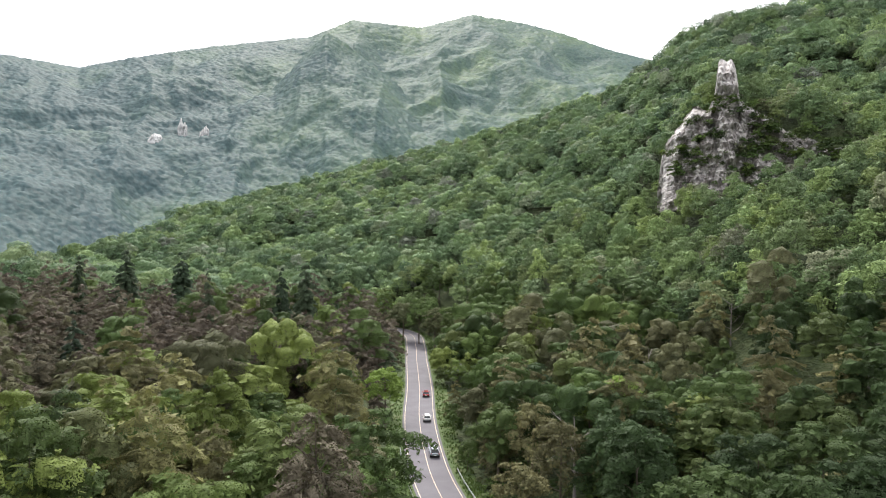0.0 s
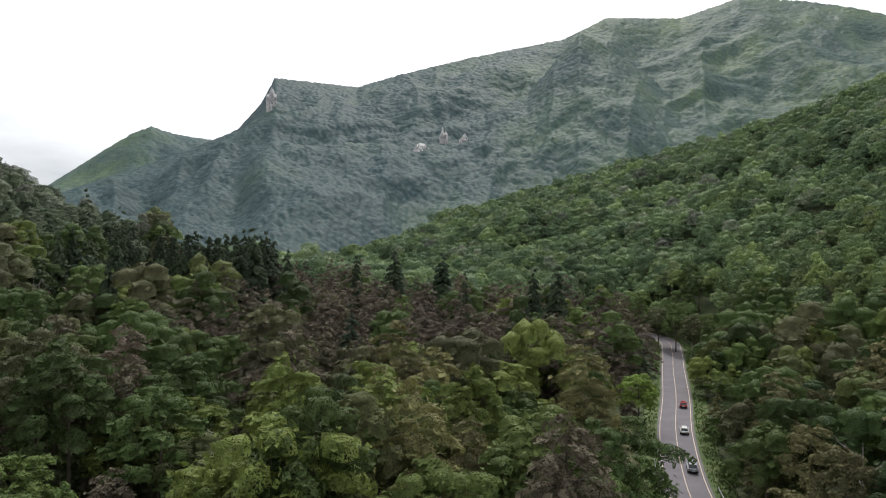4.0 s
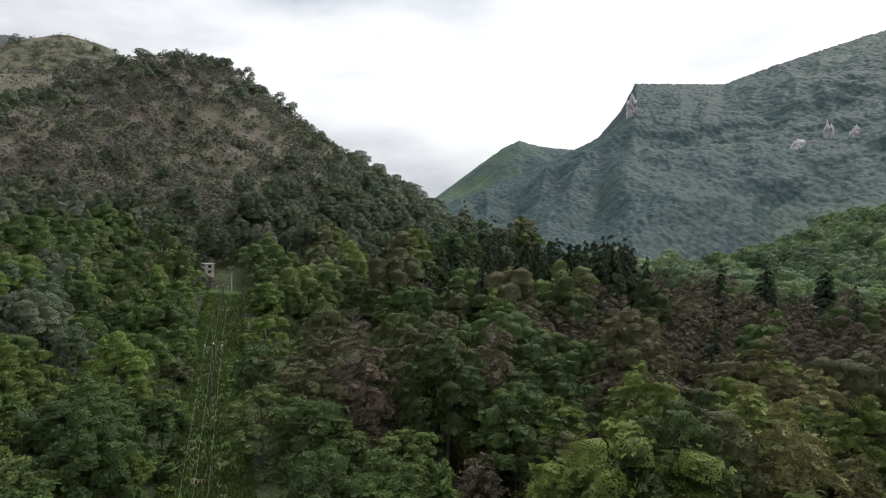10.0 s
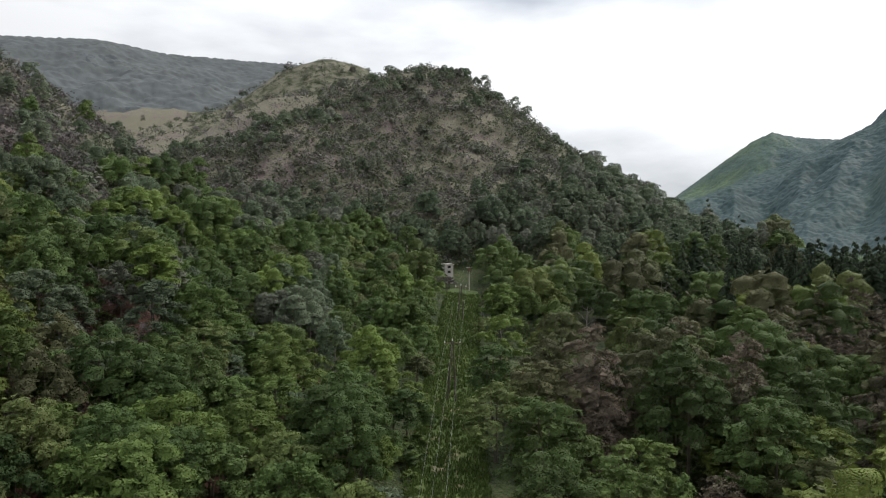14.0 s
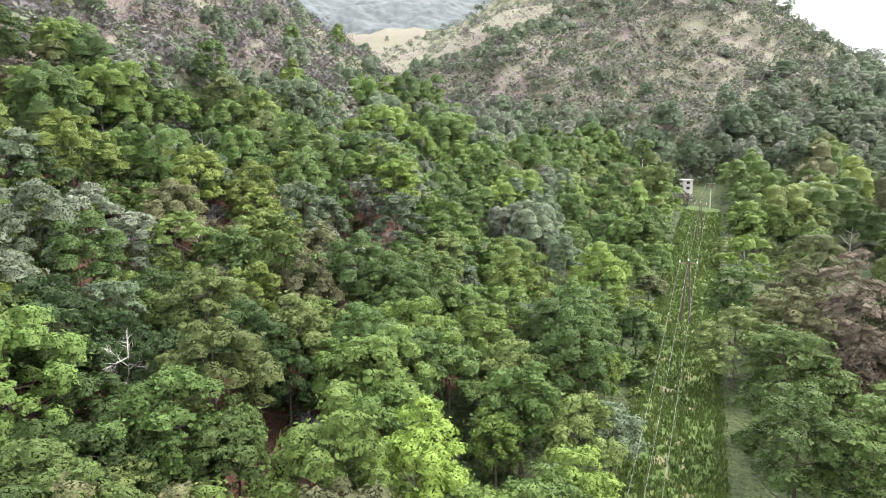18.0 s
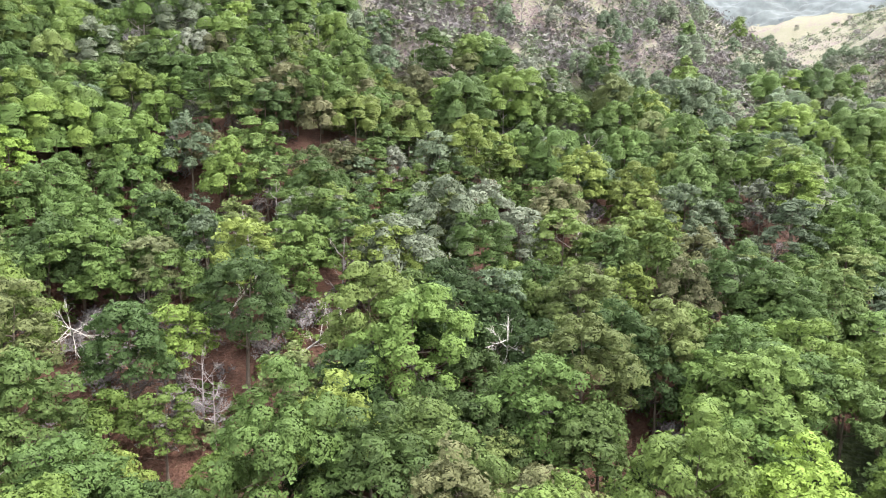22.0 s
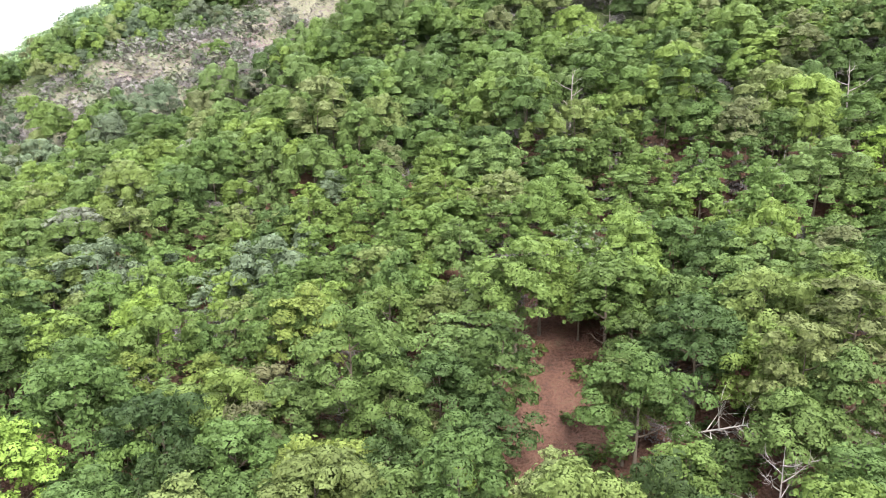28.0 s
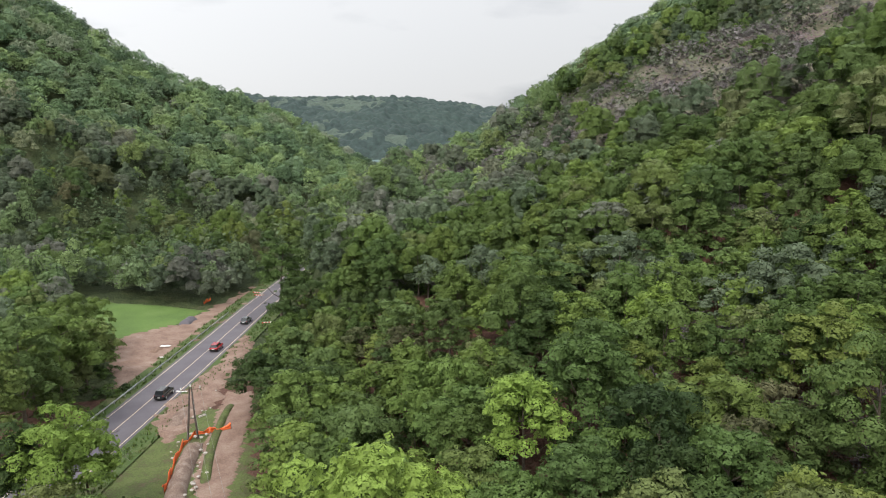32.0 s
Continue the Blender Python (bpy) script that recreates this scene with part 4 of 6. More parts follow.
# dark spruces that stand over the wood: bearing, distance, elevation of the tip
SPRUCES = [(46.4, 262, -0.1), (45.6, 236, 0.2), (44.6, 250, 0.1), (43.4, 268, -0.3), (41.6, 244, 0.2), (40.5, 252, 0.4), (39.0, 240, 0.2), (38.3, 262, 0.1), (37.0, 246, 0.4), (36.3, 256, 0.3), (35.6, 240, 0.4), (34.7, 250, 0.2), (33.0, 240, -1.0), (46.0, 196, -1.8), (42.6, 214, -1.4),
           (20.5, 262, -1.3), (18.6, 216, -2.9), (13.0, 236, -2.5), (11.1, 252, -2.1), (24.4, 268, -1.0), (27.5, 255, -1.4),
           (45.1, 243, -0.1), (42.5, 256, 0.1), (39.8, 236, -0.2), (37.7, 251, 0.3), (36.0, 263, 0.1), (34.1, 258, -0.3), (40.0, 262, 0.3), (44.0, 241, -0.4), (41.0, 236, -0.6), (38.1, 238, -0.3), (36.7, 236, -0.5), (35.1, 246, 0.0), (49.3, 232, 0.2), (48.4, 240, 0.4), (47.2, 236, -0.4)]
rng = np.random.default_rng(7)
spots = []
d = 27.0
while d < 2330:
    gap = np.interp(d, [30, 120, 200, 300, 500, 1000, 1700, 2400], [5.4, 5.5, 6.0, 6.8, 7.2, 10.0, 12.0, 18.0])
    n = int(radians(294) * d / gap)
    a = -38 + 294 * (np.arange(n) + rng.uniform(0, 1) + rng.uniform(-0.38, 0.38, n)) / n
    spots.append(np.stack([a, d + rng.uniform(-0.42, 0.42, n) * gap], -1))
    d += gap * 0.92
spots = np.concatenate(spots)
az, d = spots.T
x, y = -np.sin(np.radians(az)) * d, np.cos(np.radians(az)) * d
z = land(x, y)
zn, dr = zone(az, d, x, y), dry(az, d, x, y)
w = off_road(x, y)
luck, size, tint = rng.uniform(size=len(d)), rng.uniform(0.68, 1.32, len(d)), rng.uniform(size=len(d))
keep = ~hidden(az, d, z + 16, 0.2)
keep &= (w > np.where(y > 312, 3.6, np.where(y > 118, 6.6, 9.0))) | (w < np.where(y > 312, -3.6, np.where(y > 118, -6.4, -9.0)))
keep &= ~in_clearing(az, d)
for poly in (SITE, FIELD, BANK):
    keep &= ~inside(poly, x, y)
keep &= ~((np.abs(az - 67.6) < 1.7) & (d > 190) & (d < 240))
keep &= ~((az > -30.6) & (az < -16.8) & (d > 292) & (d < 314))
keep &= ~((az > 236.8) & (az < 249.5) & (d > 48) & (d < 104))
keep &= ~((w > 0) & (w < 19) & (x > 88) & (x < 134) & (y < -38))
keep &= ~((az > 83.5) & (az < 92.5) & (d > 30) & (d < 54))
for fa, fdist in FALLEN:
    bx, by = bearing(fa, fdist)
    nx, ny = bearing(fa, fdist - 5.5)
    roomy = fdist == 80.0
    keep &= (np.hypot(x - bx, y - by) > (3.2 if roomy else 1.9)) & (np.hypot(x - nx, y - ny) > (6.0 if roomy else 3.0)) & ~((np.abs(az - fa) < 3.4) & (d < fdist) & (d > fdist - 17) & roomy)
for ha, hd, *_ in HEROES + SPRUCES:
    bx, by = bearing(ha, hd)
    keep &= np.hypot(x - bx, y - by) > 4.2
keep &= ~((d < 400) & (luck < 0.02))
keep &= ~((dr > 0.2) & (luck < 0.34 * dr))
keep &= ~((np.abs(az - 172.5) < 2.9) & (d > 48) & (d < 73))  # a bare gap in the wood
keep &= ~((zn == 4) & (luck < 0.9))
keep &= zn != 3
keep &= ~((zn == 0) & (luck < np.interp(az, [-10, 20, 60, 80], [0.58, 0.6, 0.54, 0.08])))
keep &= ~((zn == 5) & (luck < 0.45))
keep &= ~((az > -4) & (az < 5.4) & (d > 60) & (d < 124))
el0 = np.degrees(np.arctan2(z - EYE_Z, d))
keep &= ~(open_grass(az, el0, d) & (luck < 0.93))
belt = (np.abs(el0 - tree_line(az)) < 0.45) & (az > 64) & (az < 90) & (zn == 2)
keep &= belt | ~((zn == 2) & (dr > 0.3) & (fbm(x, y, 50.0, 3, 4.0) + 0.5 * luck < -0.1))
keep &= ~((np.degrees(np.arctan2(z + 18 - EYE_Z, d)) < -29.5))
az, d, x, y, z, zn, dr, w, luck, size, tint, belt = (q[keep] for q in (az, d, x, y, z, zn, dr, w, luck, size, tint, belt))
kind_luck = rng.uniform(size=len(d))
patch = fbm(x, y, 45.0, 3, 9.0)
# species: 0 broadleaf, 1 withered pine, 2 dark spruce, 3 shrub, 4 mountain wood, 5 plantation conifer, 6 bare, 7 blossom
low_wood = (zn == 0) & (az < 60)
size[low_wood] *= np.interp(az[low_wood], [-10, 20, 60], [1.5, 1.6, 1.35])
size[zn == 5] *= 1.35
size[zn == 6] *= 1.14
size[zn == 2] *= np.where(dr[zn == 2] > 0.3, rng.uniform(0.45, 1.1, (zn == 2).sum()), rng.uniform(0.7, 1.1, (zn == 2).sum()))
sp = np.zeros(len(d), int)
sp[(zn == 5) & (kind_luck + 0.3 * patch < 0.86)] = 1
sp[(zn == 0) & (kind_luck + 0.25 * patch < np.interp(az, [6, 12, 30, 40], [0.16, 0.38, 0.34, 0.16])) & (az < 57)] = 1
sp[(zn == 0) & (kind_luck + 0.25 * patch < 0.4) & (az > -15) & (az < 12) & (d < 175)] = 1
sp[(zn == 5) & (kind_luck > 0.975)] = 2
sp[(az > 33) & (az < 51) & (d > 215) & (d < 300) & (kind_luck < np.where((az > 37) & (az < 47.5) & (d > 222) & (d < 285), 0.6, 0.2))] = 2
size[sp == 2] = rng.uniform(0.85, 1.4, (sp == 2).sum())
sp[(d < 520) & (zn != 2) & (kind_luck < 0.78 * smooth(dr, 0.15, 0.7))] = 3
size[(dr > 0.4) & (sp == 0)] *= 0.75
sp[(zn == 2) & (kind_luck < np.where(dr > 0.3, 0.75, 0.12))] = 3
sp[zn == 4] = 3
sp[belt] = 0
size[belt] = rng.uniform(0.5, 0.8, belt.sum())
sp[(zn == 8) & (kind_luck < 0.7)] = 5
sp[((zn == 1) | (zn == 0)) & (kind_luck > np.where((az > 74) & (az < 128) & (d > 80), 0.89, 0.945)) & (d < 260) & (az < 178)] = 6
sp[(zn <= 1) & (d > 80) & (kind_luck > 0.88) & (kind_luck < 0.884)] = 7

by_road = (y > 60) & (y < 312)
size = np.where(by_road, np.minimum(size, (np.abs(w) - 3.9) / np.where(sp == 1, 3.8, 3.4)), size)
clear = ~by_road | (size > 0.5)
az, d, x, y, z, zn, dr, w, luck, size, tint, belt, kind_luck, patch, sp = (q[clear] for q in (az, d, x, y, z, zn, dr, w, luck, size, tint, belt, kind_luck, patch, sp))
size = np.where((az > -3) & (az < 8) & (d > 50) & (d < 200) & (np.abs(w) < 17), size * 0.58, size)  # low young growth along the road

NEAR, MIDDLE, FAR = 76.0, 175.0, 335.0
LEAF = {0: M["green"], 1: M["brown"], 2: M["spruce"], 3: M["shrub"], 4: M["mountain"], 5: M["plantation"], 6: M["deadwood"], 7: M["blossom"]}

HEART = {5: M["plantation_heart"], 0: M["green_heart"], 1: M["brown_heart"], 3: M["shrub_heart"], 7: M["green_heart"]}


def templates(level):
    """Crown templates of each species for one level of detail (0: nearer, 1: middle, 2: farther)."""
    c, k, s, cols, rows, full = ((28, 380, 0.46, 5, 2, 0.86), (18, 130, 0.64, 5, 2, 0.86), (10, 46, 0.85, 5, 2, 0.88))[level]
    round_ = (0.62, 0.75, 0.85)[level]
    out = {0: [full_crown(20 + q, 3.3 + 0.35 * (q % 3), 0.8, 9.6 + 0.8 * (q % 4), c, k, s, 0.92 + 0.06 * (q % 4), cols, rows, 0, round_ + 0.06 * (q % 3), full) for q in range(7)]}
    out[1] = [full_crown(30 + q, 3.9, 0.8, 10.8 + 0.7 * q, int(c * 1.6), int(k * 1.5), s, 1.0, cols, rows, 0.42, 0.5, 0.9) for q in range(4)]
    out[2] = [full_crown(40 + q, 3.8, -0.5, 15.5 + 1.6 * q, c * 3, k * 2, s * 0.9, 1.0, cols, rows, 0.62, 0.5, 1.05) for q in range(3)]
    out[3] = [twigs(50 + q, 2.2, 3.4, (46, 46, 34)[level], (0.7, 0.7, 0.8)[level]) for q in range(4)]
    out[5] = [full_crown(60 + q, 2.9, -0.4, 11.5 + q, int(c * 2), k, s, 1.0, cols, rows, 0.85, 0.5, full) for q in range(3)]
    tv = [limbs(70 + q, 7.5, 3.2, 0.13, 7, 0.25, 3 if level < 2 else 1) for q in range(3)]
    out[6] = [(v, np.concatenate([f[:, [0, 1, 2]], f[:, [0, 2, 3]]])) for v, f in tv]
    out[7] = out[0]
    return out


def plant(name, chosen, shapes, mat, label, mound=None):
    """One mesh of many trees, each a turned and scaled copy of a template, with a hue of its own."""
    vs, fs, ts, ms, n = [], [], [], [], 0
    which = rng.integers(0, len(shapes), len(chosen))
    for q, (v, f, *hearts) in enumerate(shapes):
        sel = chosen[which == q]
        if not len(sel):
            continue
        a = rng.uniform(0, 2 * math.pi, len(sel))
        sx_ = size[sel] * rng.uniform(0.88, 1.14, len(sel))
        sz_ = size[sel] * rng.uniform(0.85, 1.15, len(sel))
        ca, sa = np.cos(a)[:, None], np.sin(a)[:, None]
        px = (v[None, :, 0] * ca - v[None, :, 1] * sa) * sx_[:, None] + x[sel][:, None]
        py = (v[None, :, 0] * sa + v[None, :, 1] * ca) * sx_[:, None] + y[sel][:, None]
        pz = v[None, :, 2] * sz_[:, None] + z[sel][:, None]
        vs.append(np.stack([px, py, pz], -1).reshape(-1, 3))
        fs.append((f[None] + (np.arange(len(sel)) * len(v))[:, None, None]).reshape(-1, f.shape[1]) + n)
        ts.append(np.repeat(tint[sel], len(v)))
        ms.append(np.tile(hearts[0], len(sel)) if hearts else np.zeros(len(sel) * len(f), int))
        n += len(sel) * len(v)
    if not vs:
        return None
    ob = new(name, sheet(name, np.concatenate(vs), np.concatenate(fs), mat, np.concatenate(ms), np.concatenate(ms) > 0 if mound is None else mound, np.concatenate(ts)))
    return tagged(ob, label, "trees", kind="stuff")


WOODS = {0: ("broadleaf_wood", "fresh green broadleaf wood on valley and slopes"), 1: ("withered_pine_wood", "brown withered pines on the valley floor"), 2: ("spruce_clump", "dark green spruces on the valley floor"),
         3: ("hill_shrubs", "grey-green shrubs scattered on dry hillsides"), 4: ("mountain_wood", "dense broadleaf forest on far mountains"), 5: ("conifer_plantation", "olive green conifers at the foot of the hill"),
         6: ("bare_trees", "bare pale trees among green ones"), 7: ("blossoming_trees", "pale blossoming trees in the wood")}
everything = np.arange(len(d))
trunk_far = limbs(5, 8.0, 2.6, 0.15, 1, 0.5)
for level, lo, hi in ((0, NEAR, 115.0), (1, 115.0, MIDDLE), (2, MIDDLE, FAR)):
    shapes = templates(level)
    for k in (0, 1, 2, 3, 5, 6, 7):
        sel = everything[(sp == k) & (d >= lo) & (d < hi)]
        if len(sel):
            leaf = LEAF[k]
            if k == 0:
                # dark trees of the dense slope, its shade also put into leaf colour
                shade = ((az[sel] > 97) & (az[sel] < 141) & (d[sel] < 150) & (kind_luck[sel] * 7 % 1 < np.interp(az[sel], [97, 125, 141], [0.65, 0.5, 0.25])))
                # the dim wood below the cliff, by leaves darkened for shade
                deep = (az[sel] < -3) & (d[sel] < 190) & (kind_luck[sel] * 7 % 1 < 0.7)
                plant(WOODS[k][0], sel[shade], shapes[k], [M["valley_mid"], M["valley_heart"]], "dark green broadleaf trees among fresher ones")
                plant(WOODS[k][0], sel[deep], shapes[k], [M["dusk_mid"], M["dusk_heart"]], "dark green broadleaf wood below the cliff, shade in its leaf colour")
                sel = sel[~deep & ~shade]
                fresh = np.isin(zn[sel], (1, 6, 7)) | ((az[sel] > 62) & (kind_luck[sel] * 9 % 1 < 0.75))
                grey = (zn[sel] == 2) | ((zn[sel] == 7) & (kind_luck[sel] * 13 % 1 < 0.55)) | ((zn[sel] == 1) & (az[sel] < 145) & (kind_luck[sel] * 13 % 1 < np.interp(az[sel], [100, 130], [0.36, 0.14]) + 0.4 * dr[sel])) | ((zn[sel] == 1) & (az[sel] > 190) & (kind_luck[sel] * 13 % 1 < 0.08 + 0.4 * dr[sel]))
                plant("hillside_wood", sel[grey], shapes[k], [M["grey"], M["grey_heart"]], "grey-green trees on the dry hillsides")
                a, b = sel[fresh & ~grey], sel[~fresh & ~grey]
                up_ = np.isin(zn[a], (6, 7)) & (level == 2)
                plant("hillside_wood", a[up_], shapes[k], [M["hill_far"], M["hill_heart"]], "haze-tinted green broadleaf wood on the hills across the valley")
                a = a[~up_]
                plant(WOODS[k][0], a, shapes[k], [M["green_far"] if level == 2 else M["green_mid"], M["green_heart"]], "fresh green broadleaf wood on the steep hillside")
                plant(WOODS[k][0], b, shapes[k], [M["valley_far"] if level == 2 else M["valley_mid"], M["valley_heart"]], "mixed green broadleaf wood on the valley floor")
            else:
                if k == 1:
                    young = (zn[sel] != 5) & (az[sel] < 30)
                    plant("bronze_wood", sel[young], shapes[k], [M["bronze"], M["bronze_heart"]], "bronze-green trees just coming into leaf")
                    sel = sel[~young]
                plant(WOODS[k][0], sel, shapes[k], [leaf, HEART.get(k, leaf)], WOODS[k][1])
    if level == 0:
        plant("tree_trunks", everything[(d >= lo) & (d < 130) & ((sp == 0) | (sp == 1))], [trunk_far], M["bark"], "slender grey-brown trunks within the wood")
domes = [full_crown(80 + q, 4.3, -0.6, 7.6 + q % 3, 5, 14, 1.2, 1.0, 5, 2, 0, 0.85, 0.9) for q in range(6)]
far_sel = d >= FAR
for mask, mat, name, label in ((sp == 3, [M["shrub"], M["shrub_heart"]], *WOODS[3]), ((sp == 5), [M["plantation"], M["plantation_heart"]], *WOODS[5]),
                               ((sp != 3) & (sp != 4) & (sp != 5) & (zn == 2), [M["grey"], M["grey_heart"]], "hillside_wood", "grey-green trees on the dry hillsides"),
                               ((sp != 3) & (sp != 4) & (sp != 5) & (zn != 2), [M["haze_far"], M["haze_heart"]], "hillside_wood", "haze-tinted green broadleaf wood on the hills across the valley")):
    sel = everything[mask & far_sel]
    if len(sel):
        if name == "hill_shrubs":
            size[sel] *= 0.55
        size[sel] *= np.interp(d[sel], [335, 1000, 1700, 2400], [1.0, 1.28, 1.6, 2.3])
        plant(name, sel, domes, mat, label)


def canopy(name, az0, az1, d0, d1, step, deep, cell, high, mat, label):
    """The closed roof of a far wood: one crown beside the other, each a rounded lump with a hue."""
    ca, cd = np.meshgrid(np.arange(az0, az1, step), np.arange(d0, d1, deep))
    cx, cy = -np.sin(np.radians(ca)) * cd, np.cos(np.radians(ca)) * cd
    cz = land(cx, cy)
    best, hue, lift_ = np.full(cx.shape, 1e9), np.zeros(cx.shape), np.zeros(cx.shape)
    for i in (-1, 0, 1):
        for j in (-1, 0, 1):
            ix, iy = np.floor(cx / cell) + i, np.floor(cy / cell) + j
            h1, h2, h3 = (np.mod(np.sin(ix * p + iy * q) * 43758.5453, 1.0) for p, q in ((12.9898, 78.233), (39.346, 11.135), (73.156, 52.235)))
            r2 = ((ix + h1 - cx / cell) ** 2 + (iy + h2 - cy / cell) ** 2) / (0.4 + 0.95 * h3)
            m = r2 < best
            best, hue, lift_ = np.where(m, r2, best), np.where(m, h3, hue), np.where(m, h1, lift_)
    top = cz + high * (1 - np.minimum(best, 1.1)) + high * 0.5 * lift_ + 0.16 * high * fbm(cx, cy, cell * 0.7, 2, 1.0) - 12 * (1 - smooth(cd, d0, d0 + 70))
    ok = (zone(ca.ravel(), cd.ravel(), cx.ravel(), cy.ravel()) == 3) & ~hidden(ca.ravel(), cd.ravel(), top.ravel(), 0.9)
    f = grid_faces(*cx.shape)
    f = f[ok[f].any(1)]
    used, inv = np.unique(f, return_inverse=True)
    v = np.stack([cx, cy, top], -1).reshape(-1, 3)[used]
    # greener foot; haze put into the tint by bearing and height
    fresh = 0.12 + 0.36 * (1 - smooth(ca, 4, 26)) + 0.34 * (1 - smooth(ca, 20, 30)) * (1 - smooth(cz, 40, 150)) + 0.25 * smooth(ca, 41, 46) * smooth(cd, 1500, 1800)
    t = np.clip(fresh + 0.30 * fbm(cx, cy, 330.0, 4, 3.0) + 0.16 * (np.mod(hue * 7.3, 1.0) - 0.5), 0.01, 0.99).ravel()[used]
    return tagged(new(name, sheet(name, v, inv.reshape(f.shape), mat, None, True, t)), label, "trees", kind="stuff")


canopy("mountain_wood", -38, 56, 560, 1730, 0.12, 3.0, 6.5, 3.4, M["mountain"], "dense haze-tinted broadleaf forest on the far mountain")
canopy("mountain_wood", 32, 62, 1480, 2330, 0.13, 6.0, 10.0, 4.5, M["mountain"], "haze-tinted forest on a distant peak")
canopy("mountain_wood", 69, 116, 900, 1330, 0.14, 4.0, 9.0, 3.0, M["west"], "haze-tinted forest on a distant ridge")
canopy("ridge_wood", 206, 251, 555, 910, 0.15, 2.6, 8.5, 6.0, M["ridge"], "dark haze-tinted wood on the ridge that ends the valley")

# small scrub on the dry slopes
spots = rng.uniform((50, 235), (92, 560), (16000, 2))
sx0, sy0 = -np.sin(np.radians(spots[:, 0])) * spots[:, 1], np.cos(np.radians(spots[:, 0])) * spots[:, 1]
near_spots = rng.uniform((88, 130), (134, 400), (6000, 2))
spots = np.concatenate([spots, near_spots, rng.uniform((70, 560), (94, 800), (2300, 2)), rng.uniform((187, 110), (227, 420), (8000, 2))])
sx0, sy0 = -np.sin(np.radians(spots[:, 0])) * spots[:, 1], np.cos(np.radians(spots[:, 0])) * spots[:, 1]
sz0 = land(sx0, sy0)
ok = ~(open_grass(spots[:, 0], np.degrees(np.arctan2(sz0 - EYE_Z, spots[:, 1])), spots[:, 1]) & (rng.uniform(size=len(spots)) < 0.85)) & ((dry(*spots.T, sx0, sy0) > 0.3) | (zone(*spots.T, sx0, sy0) == 2)) & ~hidden(*spots.T, sz0 + 4, 0.1) & (fbm(sx0, sy0, 50.0, 3, 4.0) > -0.42)
kept = (x, y, z, size, tint)
x, y, z, size, tint = sx0[ok], sy0[ok], sz0[ok], rng.uniform(0.4, 1.2, ok.sum()), rng.uniform(0.05, 0.95, ok.sum())
plant("hill_scrub", np.arange(len(x)), [twigs(140 + q, 2.1, 2.6 + 0.4 * q, 11, 1.25) for q in range(6)], M["shrub"], "low grey-green scrub on dry hillsides")
x, y, z, size, tint = kept

# undergrowth between the nearer trees
spots = rng.uniform((-38, 26), (256, 150), (4400, 2))
spots = spots[rng.uniform(size=len(spots)) < spots[:, 1] / 150]
ux, uy = -np.sin(np.radians(spots[:, 0])) * spots[:, 1], np.cos(np.radians(spots[:, 0])) * spots[:, 1]
uw = off_road(ux, uy)
ok = (np.abs(uw) > 6.3) & ~((np.abs(spots[:, 0] - 172.5) < 2.2) & (spots[:, 1] > 48) & (spots[:, 1] < 73)) & ~((np.abs(np.radians(spots[:, 0] - ride_az(spots[:, 1]))) * spots[:, 1] < 4.6) & (spots[:, 1] > 45)) & ~inside(SITE, ux, uy) & ~inside(FIELD, ux, uy) & ~inside(BANK, ux, uy) & (fbm(ux, uy, 26.0, 2, 3.0) > -0.3)
kept = (x, y, z, size, tint)
x, y = ux[ok], uy[ok]
z, size, tint = land(x, y), rng.uniform(0.35, 0.95, ok.sum()), rng.uniform(size=ok.sum())
plant("undergrowth", np.arange(len(x)), [full_crown(130 + q, 2.2, -0.4, 2.4, 5, 30, 0.6, 1.0, 4, 2) for q in range(4)], [M["green_mid"], M["green_heart"]], "low green bushes under the trees")
x, y, z, size, tint = kept

# bare twiggy bushes on the leaf litter
spots = rng.uniform((88, 58), (232, 210), (1500, 2))
tx0, ty0 = -np.sin(np.radians(spots[:, 0])) * spots[:, 1], np.cos(np.radians(spots[:, 0])) * spots[:, 1]
ok = (zone(*spots.T, tx0, ty0) == 1) & (np.abs(off_road(tx0, ty0)) > 9) & ~((np.abs(spots[:, 0] - 172.5) < 5) & (spots[:, 1] < 78))
kept = (x, y, z, size, tint)
x, y = tx0[ok], ty0[ok]
z, size, tint = land(x, y), rng.uniform(0.4, 1.0, ok.sum()), rng.uniform(0.0, 0.4, ok.sum())
plant("twiggy_bushes", np.arange(len(x)), [twigs(160 + q, 2.0, 3.6 + 0.4 * q, 16) for q in range(5)], M["twig"], "grey-lilac leafless bushes under the trees")
x, y, z, size, tint = kept

# leafless bushes on the dry upper slopes
spots = np.concatenate([rng.uniform((87, 120), (136, 400), (8000, 2)), rng.uniform((187, 110), (227, 420), (6000, 2)), rng.uniform((62, 245), (88, 500), (1500, 2))])
tx0, ty0 = -np.sin(np.radians(spots[:, 0])) * spots[:, 1], np.cos(np.radians(spots[:, 0])) * spots[:, 1]
tz0 = land(tx0, ty0)
ok = (dry(*spots.T, tx0, ty0) > rng.uniform(0.1, 0.8, len(spots))) & ~hidden(*spots.T, tz0 + 4, 0.1) & (fbm(tx0, ty0, 40.0, 3, 8.0) > -0.12)
kept = (x, y, z, size, tint)
x, y, z = tx0[ok], ty0[ok], tz0[ok]
size, tint = rng.uniform(0.7, 1.5, ok.sum()), rng.uniform(0.1, 0.9, ok.sum())
plant("leafless_bushes", np.arange(len(x)), [twigs(180 + q, 1.8, 3.0 + 0.4 * q, 18, 0.9) for q in range(5)], M["twig"], "grey-lilac leafless bushes on the dry slope")
x, y, z, size, tint = kept

